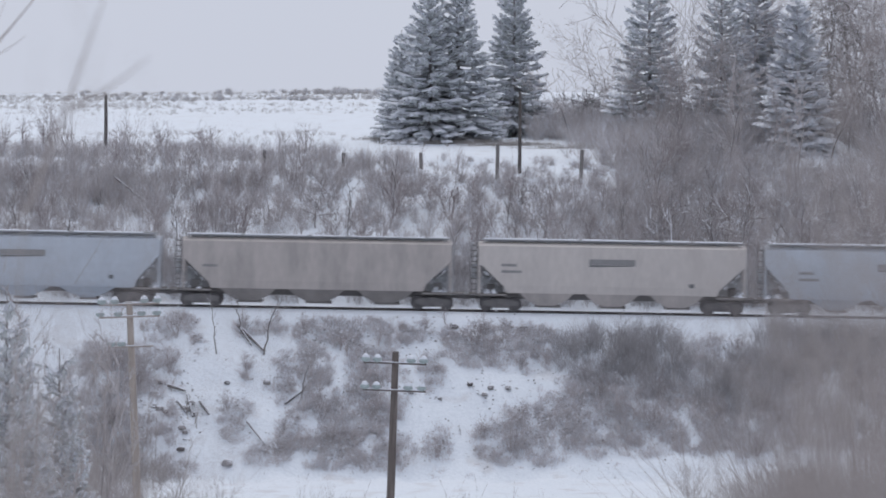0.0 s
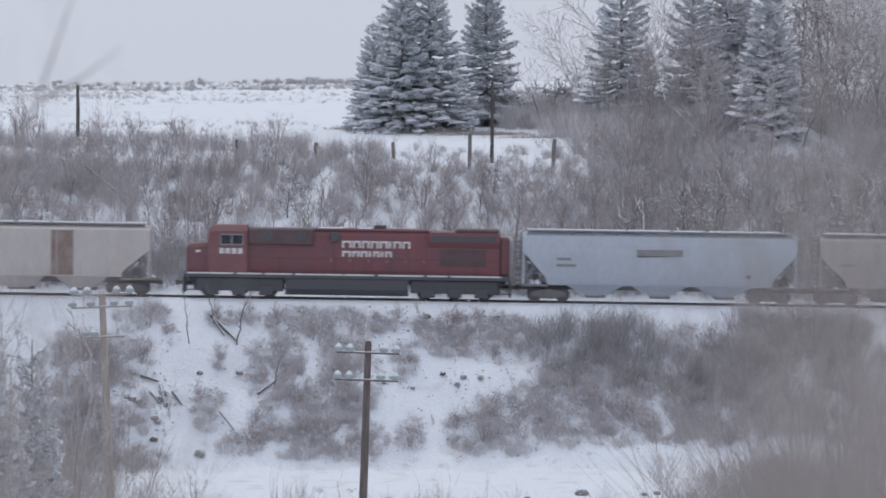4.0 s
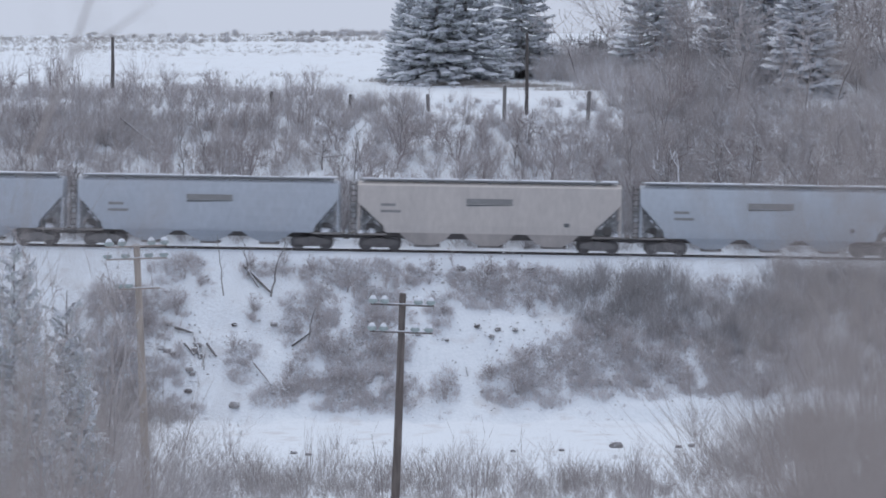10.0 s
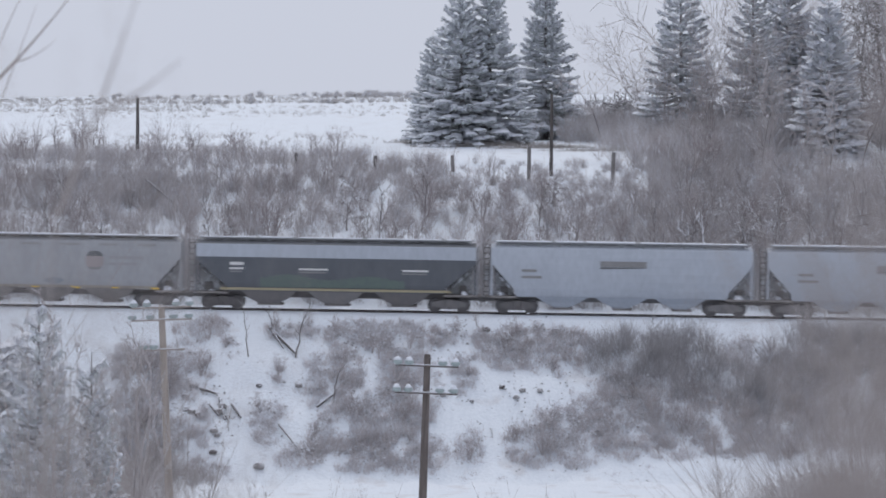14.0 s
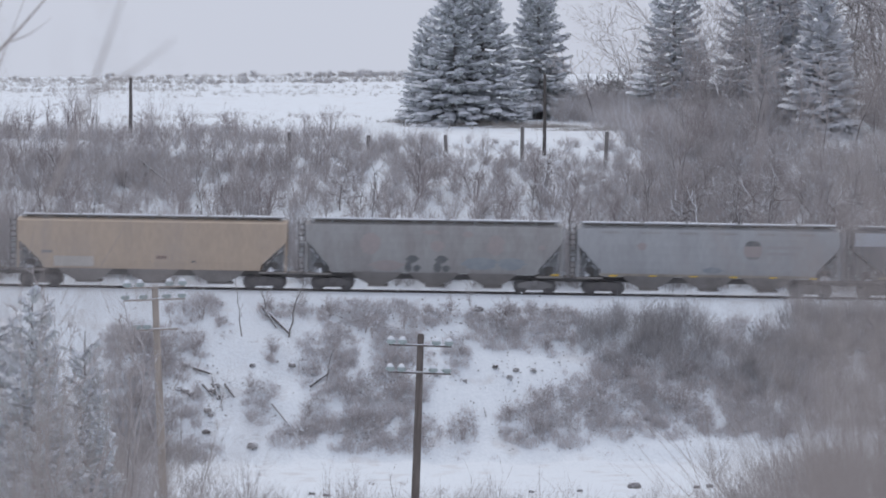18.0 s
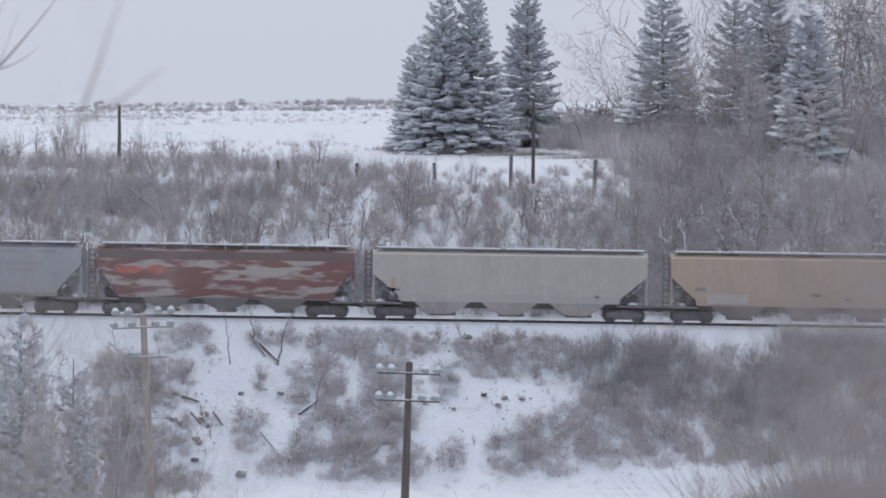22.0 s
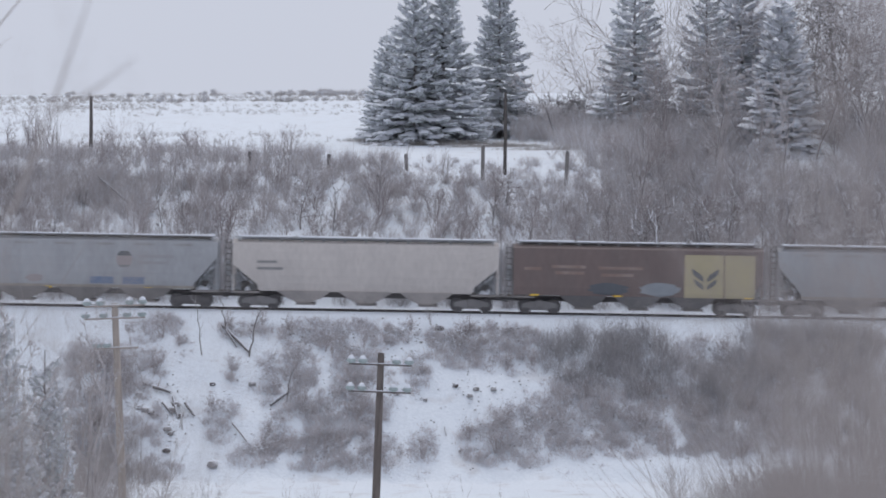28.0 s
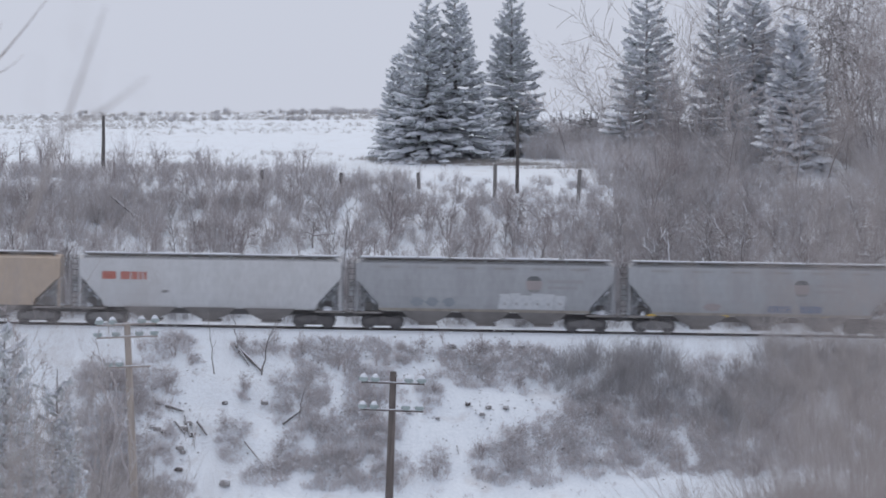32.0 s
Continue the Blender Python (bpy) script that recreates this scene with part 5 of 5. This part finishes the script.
        emblem(car, True, 3.2), sill_grime(car, h)
        for k, (x, w) in enumerate(((1.3, 0.75), (2.05, 0.65), (2.7, 0.8), (3.45, 0.7), (4.15, 0.75), (4.9, 0.65))):
            rows = [(z, x - w / 2 - 0.06 * math.sin(5 * z + k), x + w / 2 + 0.06 * math.sin(4 * z + k)) for z in np.linspace(1.45, 2.45 + 0.08 * math.sin(k * 2.3), 7)]
            decal("spray_letter", rows, MARK_PALE, car, True, "pale spray-paint letter block")
            bar("spray_gap", x - 0.05, x + 0.07, 1.72, 1.9, FADED, car, True, lift=0.035)
        for x in (-4.4, -3.4, -2.3):
            blob("spray_shape", x, 1.85, 0.9, 0.6, MARK_TEAL, car, True, seed=int(9 - x))
    elif kind == "graffiti":
        car, h = hopper(L, "rusty grey hopper wagon with faded graffiti and black shapes", GREY_DIRTY, under=DUST, roof=DUST)
        for x, z, w, hh, s in ((-4.1, 3.1, 1.4, 1.4, 4), (0.2, 3.0, 1.0, 0.7, 5), (4.0, 3.1, 1.2, 1.3, 6), (-0.2, 3.9, 1.2, 0.3, 7), (2.2, 3.8, 0.8, 0.4, 8), (7.0, 3.0, 0.5, 0.3, 9)):
            blob("rust_patch", x, z, w, hh, EMBLEM_PINK, car, True, seed=s)
        for x in (-1.4, 0.5):
            blob("spray_figure", x, 2.15, 0.9, 0.5, MARK_DARK, car, True, "black spray-paint shape", seed=12)
            blob("spray_figure", x - 0.25, 1.65, 0.5, 0.7, MARK_DARK, car, True, seed=14), blob("spray_figure", x + 0.3, 1.55, 0.5, 0.45, MARK_DARK, car, True, seed=15)
        for x, w in ((3.0, 2.6), (5.0, 2.0)):
            blob("spray_shape", x, 1.9, w, 0.8, MARK_TEAL, car, True, seed=int(x))
        blob("spray_shape", -3.0, 1.7, 2.4, 0.7, EMBLEM_PINK, car, True, seed=31)
        bar("reflector", h - 0.7, h - 0.2, 1.18, 1.30, REFLECT, car, True, "yellow reflector")
    elif kind == "peeling":
        car, h = hopper(L, "red grain hopper wagon with paint peeling to cream patches", PEEL, under=DUST, roof=DUST, slope=1.3)
        bar("top_band", -h + 0.1, h - 0.1, 3.72, 4.25, BROWN, car, True, "dark brown rusted upper edge")
        for x, z, w, hh, s in ((-6.2, 3.0, 2.2, 0.5, 21), (-4.4, 3.05, 1.4, 0.6, 22)):
            blob("bright_patch", x, z, w, hh, MARK_RED, car, True, "bright red paint remnant", seed=s)
    elif kind == "brown":
        car, h = hopper(L, "brown covered hopper wagon with a yellow panel and leaf emblem", BROWN, False, 1.2, 2.9, arch=True, under=IRON, boxy=True, roof=IRON)
        bar("yellow_panel", 3.0, 5.55, 1.2, 4.0, YELLOW, car, False, "yellow panel"), bar("yellow_panel", 5.62, 7.6, 1.2, 4.0, YELLOW, car, False, "yellow panel")
        for sx in (-1, 1):
            for z0, k in ((2.25, 1.0), (1.75, 0.8)):
                rows = [(z0 + q * 0.85 * k, 4.35 + sx * (0.12 + 0.75 * q * k) - 0.30 * k * math.sin(3.14 * q) * 0.8, 4.35 + sx * (0.12 + 0.75 * q * k) + 0.30 * k * math.sin(3.14 * q) * 0.8 + 0.02)
                        for q in np.linspace(0, 1, 9)]
                decal("leaf_mark", rows, MARK_DARK, car, False, "dark leaf-shaped mark", 0.035)
        for x0, x1, z in ((-7.4, -6.3, 2.85), (-5.6, -3.4, 3.0), (-5.4, -3.5, 2.6), (-2.6, 0.3, 2.95), (-2.4, -0.3, 2.5)):
            bar("lettering_bar", x0, x1, z, z + 0.2, RUST, car, False)
        blob("spray_shape", 1.4, 1.7, 2.8, 0.9, MARK_TEAL, car, False, seed=41), blob("spray_shape", -2.0, 1.7, 2.8, 0.8, SLATE, car, False, seed=42)
        for x in (-7.0, -1.6, 6.9):
            bar("reflector", x, x + 0.55, 1.18, 1.29, REFLECT, car, False, "yellow reflector", 0.035)
    elif kind == "white":
        car, h = hopper(L, "off-white cylindrical grain hopper wagon with red lettering bars", WHITE, under=DUST, roof=DUST)
        for x0, x1 in ((-7.0, -6.1), (-5.8, -5.2), (-5.1, -4.7), (-4.6, -4.4), (-4.3, -4.1)):
            bar("red_mark", x0, x1, 3.0, 3.5, MARK_RED, car, True, "red lettering kept as plain bars")
        blob("spray_shape", -2.9, 2.25, 0.5, 0.2, MARK_GREY, car, True, seed=51)
    return car


def locomotive(L):
    """A six-axle road diesel, cab to the rear of the movement."""
    car = thing("locomotive", "dark red diesel freight locomotive with white lettering bars", "locomotive", None, "wagons of the freight train")
    half = L / 2 - 0.55
    part("deck", Shape().box(-half, half, -1.52, 1.52, 1.30, 1.62, 0.03), LOCO_BLACK, car)
    part("frame_sill", Shape().box(-half + 0.3, half - 0.3, -1.0, 1.0, 0.95, 1.30), LOCO_BLACK, car)
    x = -half + 0.2
    rng = np.random.default_rng(77)
    while x < half - 0.4:
        e = min(x + rng.uniform(1.0, 3.6), half - 0.3)
        part("sill_stripe", Shape().box(x, e, -1.545, -1.52, 1.52, 1.62), MARK_WHITE, car, "white reflective sill stripe")
        x = e + rng.uniform(0.08, 0.3)
    nose = [(-half + 0.15, 1.05, 3.2), (-half + 0.35, 1.2, 3.42), (-half + 1.75, 1.2, 3.5)]
    part("nose", Shape().loft([[(x, -w, 1.62), (x, -w, h - 0.2), (x, -w + 0.2, h), (x, w - 0.2, h), (x, w, h - 0.2), (x, w, 1.62)] for x, w, h in nose]), LOCO_RED, car)
    cab0, cab1 = -half + 1.55, -half + 4.1
    cab = [(cab0, 4.35), (cab0 + 0.25, 4.65), (cab1, 4.68)]
    c = part("cab", Shape().loft([[(x, -1.54, 1.62), (x, -1.54, h - 0.35), (x, -1.1, h), (x, 1.1, h), (x, 1.54, h - 0.35), (x, 1.54, 1.62)] for x, h in cab]), LOCO_RED, car)
    for x0 in (cab0 + 0.85, cab0 + 1.58):
        part("window_frame", Shape().box(x0 - 0.05, x0 + 0.70, -1.575, -1.54, 3.42, 4.12, 0.01), GALV, c)
        part("window_pane", Shape().box(x0, x0 + 0.65, -1.585, -1.575, 3.48, 4.06), WINDOW, c)
    for i in range(4):
        part("number_bar", Shape().box(cab0 + 0.75 + i * 0.4, cab0 + 1.05 + i * 0.4, -1.565, -1.54, 2.85, 3.2), MARK_WHITE, c, "white marking bar")
    part("nose_mark", Shape().box(-half + 0.75, -half + 1.05, -1.215, -1.19, 2.9, 3.05), MARK_WHITE, car)
    # long hood
    part("hood", Shape().loft([[(x, -1.05, 1.62), (x, -1.05, 4.15), (x, -0.75, 4.42), (x, 0.75, 4.42), (x, 1.05, 4.15), (x, 1.05, 1.62)] for x in (cab1, cab1 + 6, half - 5.2)]), LOCO_RED, car)
    part("blower_housing", Shape().box(cab1, cab1 + 4.3, -1.32, 1.32, 3.45, 4.5, 0.08), LOCO_DARK, car)
    for x in (cab1 + 1.0, cab1 + 3.2, cab1 + 5.4):
        part("vent", Shape().box(x, x + 0.55, -1.36, -1.04, 3.75, 4.35, 0.02), LOCO_BLACK, car)
    part("engine_hood_top", Shape().box(cab1 + 4.3, half - 5.3, -0.9, 0.9, 4.40, 4.55, 0.04), LOCO_RED, car)
    part("exhaust_stack", Shape().box(cab1 + 8.2, cab1 + 9.0, -0.35, 0.35, 4.5, 4.78, 0.04), LOCO_BLACK, car)
    part("roof_snow", Shape().box(cab1 + 4.6, cab1 + 6.2, -0.85, 0.3, 4.552, 4.60, 0.02).box(cab1 + 7.2, cab1 + 8.1, -0.85, 0.2, 4.552, 4.62, 0.02), SNOW, car, "snow on the hood")
    part("rear_hood", Shape().loft([[(x, -1.1, 1.62), (x, -1.1, 3.4), (x, -1.5, 3.8), (x, -1.5, 4.42), (x, 1.5, 4.42), (x, 1.5, 3.8), (x, 1.1, 3.4), (x, 1.1, 1.62)]
                                    for x in (half - 5.3, half - 0.7)]), LOCO_RED, car)
    part("radiator_grille", Shape().box(half - 5.2, half - 0.9, -1.53, -1.49, 3.85, 4.2, 0.01), LOCO_BLACK, car)
    part("radiator_cap", Shape().box(half - 3.6, half - 0.75, -1.45, 1.45, 4.42, 4.62, 0.05), LOCO_DARK, car)
    part("rear_end", Shape().box(half - 0.7, half - 0.05, -0.95, 0.95, 1.62, 4.1, 0.1), LOCO_RED, car)
    part("grille_panel", Shape().box(half - 4.6, half - 1.6, -1.125, -1.1, 2.2, 3.3), LOCO_DARK, car)
    for k in range(9):
        x = cab1 + 4.5 + k * 1.2
        if x < half - 5.4:
            part("access_door", Shape().box(x, x + 1.1, -1.08, -1.05, 1.8, 3.3, 0.01), LOCO_RED, car)
            part("door_latch", Shape().box(x + 0.95, x + 1.0, -1.10, -1.08, 2.4, 2.6), GALV, car)
    # lettering kept as plain bars: two lines
    for z0, z1, widths in ((3.32, 3.78, (0.6, 0.5, 0.5, 0.5, 0.5, 0.2, 0.5, 0.5)), (2.74, 3.12, (0.56, 0.46, 0.46, 0.18, 0.42, 0.18, 0.44))):
        a = -0.35
        for i, w in enumerate(widths):
            strokes = Shape().box(a, a + 0.13, -1.10, -1.081, z0, z1)
            if w > 0.3:
                strokes.box(a + w - 0.13, a + w, -1.10, -1.081, z0, z1).box(a + 0.13, a + w - 0.13, -1.10, -1.081, z1 - 0.12, z1)
            part("lettering_bar", strokes, MARK_WHITE, car, "white lettering kept as plain bars")
            a += w + 0.09
    # handrail, steps, underbody
    rail = Shape().tube([(-half + 2.6 + 1.8, -1.48, 2.62), (half - 0.3, -1.48, 2.62)], 0.02, 6)
    for x in np.linspace(cab1 + 0.3, half - 0.3, 10):
        rail.tube([(x, -1.48, 1.62), (x, -1.48, 2.62)], 0.018, 6)
    part("handrail", rail, LOCO_DARK, car)
    for s in (-1, 1):
        st = Shape()
        for z in (0.45, 0.75, 1.05):
            st.box(s * (half - 0.35) - 0.3, s * (half - 0.35) + 0.3, -1.5, -1.2, z, z + 0.05)
        st.box(s * (half - 0.35) - 0.33, s * (half - 0.35) - 0.29, -1.5, -1.2, 0.4, 1.3).box(s * (half - 0.35) + 0.29, s * (half - 0.35) + 0.33, -1.5, -1.2, 0.4, 1.3)
        part("step_well", st, LOCO_BLACK, car)
        part("pilot_plate", Shape().box(s * half - 0.08, s * half + 0.08, -1.45, 1.45, 0.25, 1.3, 0.03), LOCO_BLACK, car)
        part("coupler", COUPLER_MESH, None, car, at=pose(s * (half + 0.3), 0, 0, 0, 0, 0 if s > 0 else 180))
        t = part("truck", Shape().box(-2.9, 2.9, -1.24, -1.02, 0.42, 1.28, 0.05).box(-2.9, 2.9, 1.02, 1.24, 0.42, 1.28, 0.05).box(-0.3, 0.3, -1.0, 1.0, 0.5, 0.95).box(
            -2.2, -1.3, -1.32, -1.2, 0.16, 0.8, 0.02).box(-0.45, 0.45, -1.32, -1.2, 0.16, 0.8, 0.02).box(1.3, 2.2, -1.32, -1.2, 0.16, 0.8, 0.02), LOCO_BLACK, car, at=pose(s * (half - 3.6), 0, 0))
        for a in (-1.95, 0, 1.95):
            part("axle", AXLE_MESH, None, t, at=pose(a, 0, 0.52))
            for y in (-0.79, 0.79):
                part("wheel", WHEEL_MESH, None, t, at=pose(a, y, 0.52) @ Matrix.Diagonal((1.13, 1, 1.13, 1)))
    part("fuel_tank", Shape().loft([[(x, -1.45, 0.62), (x, -1.45, 1.28), (x, 1.45, 1.28), (x, 1.45, 0.62), (x, 1.1, 0.22), (x, -1.1, 0.22)] for x in (-4.0, 4.0)]), LOCO_BLACK, car)
    return car


# the rake from the front: length over couplers and kind
ORDER = [(18.62, "blue"), (18.88, "cream"), (19.47, "cream_dirty"), (18.81, "blue"), (22.98, "loco"), (18.50, "cream_striped"), (17.92, "blue"), (18.62, "cream"),
         (17.92, "greyblue"), (17.96, "greyblue"), (19.17, "slate"), (17.99, "grey_reflectors"), (17.63, "graffiti"), (19.03, "tan"), (19.36, "beige"), (17.70, "peeling"),
         (18.66, "grey_emblem"), (17.18, "brown"), (18.25, "beige_marked"), (18.29, "grey_blue_tags"), (17.70, "grey_white_tag"), (17.99, "white"), (18.73, "tan")]
edge = ENDS
for L, kind in ORDER:
    vehicle = locomotive(22.31) if kind == "loco" else plain_car((L, kind))
    RAKE.append((vehicle, edge - (10.90 if kind == "loco" else L / 2)))
    edge -= L


def motions():
    """The train runs to the right and slightly downhill at a steady speed."""
    for vehicle, x0 in RAKE:
        walk(vehicle, [(t, RAIL_TURN @ pose(x0 + V * t, 0, 0)) for t in (0, 4, 8, 12, 16, 20, 24, 28, 32)])


motions()
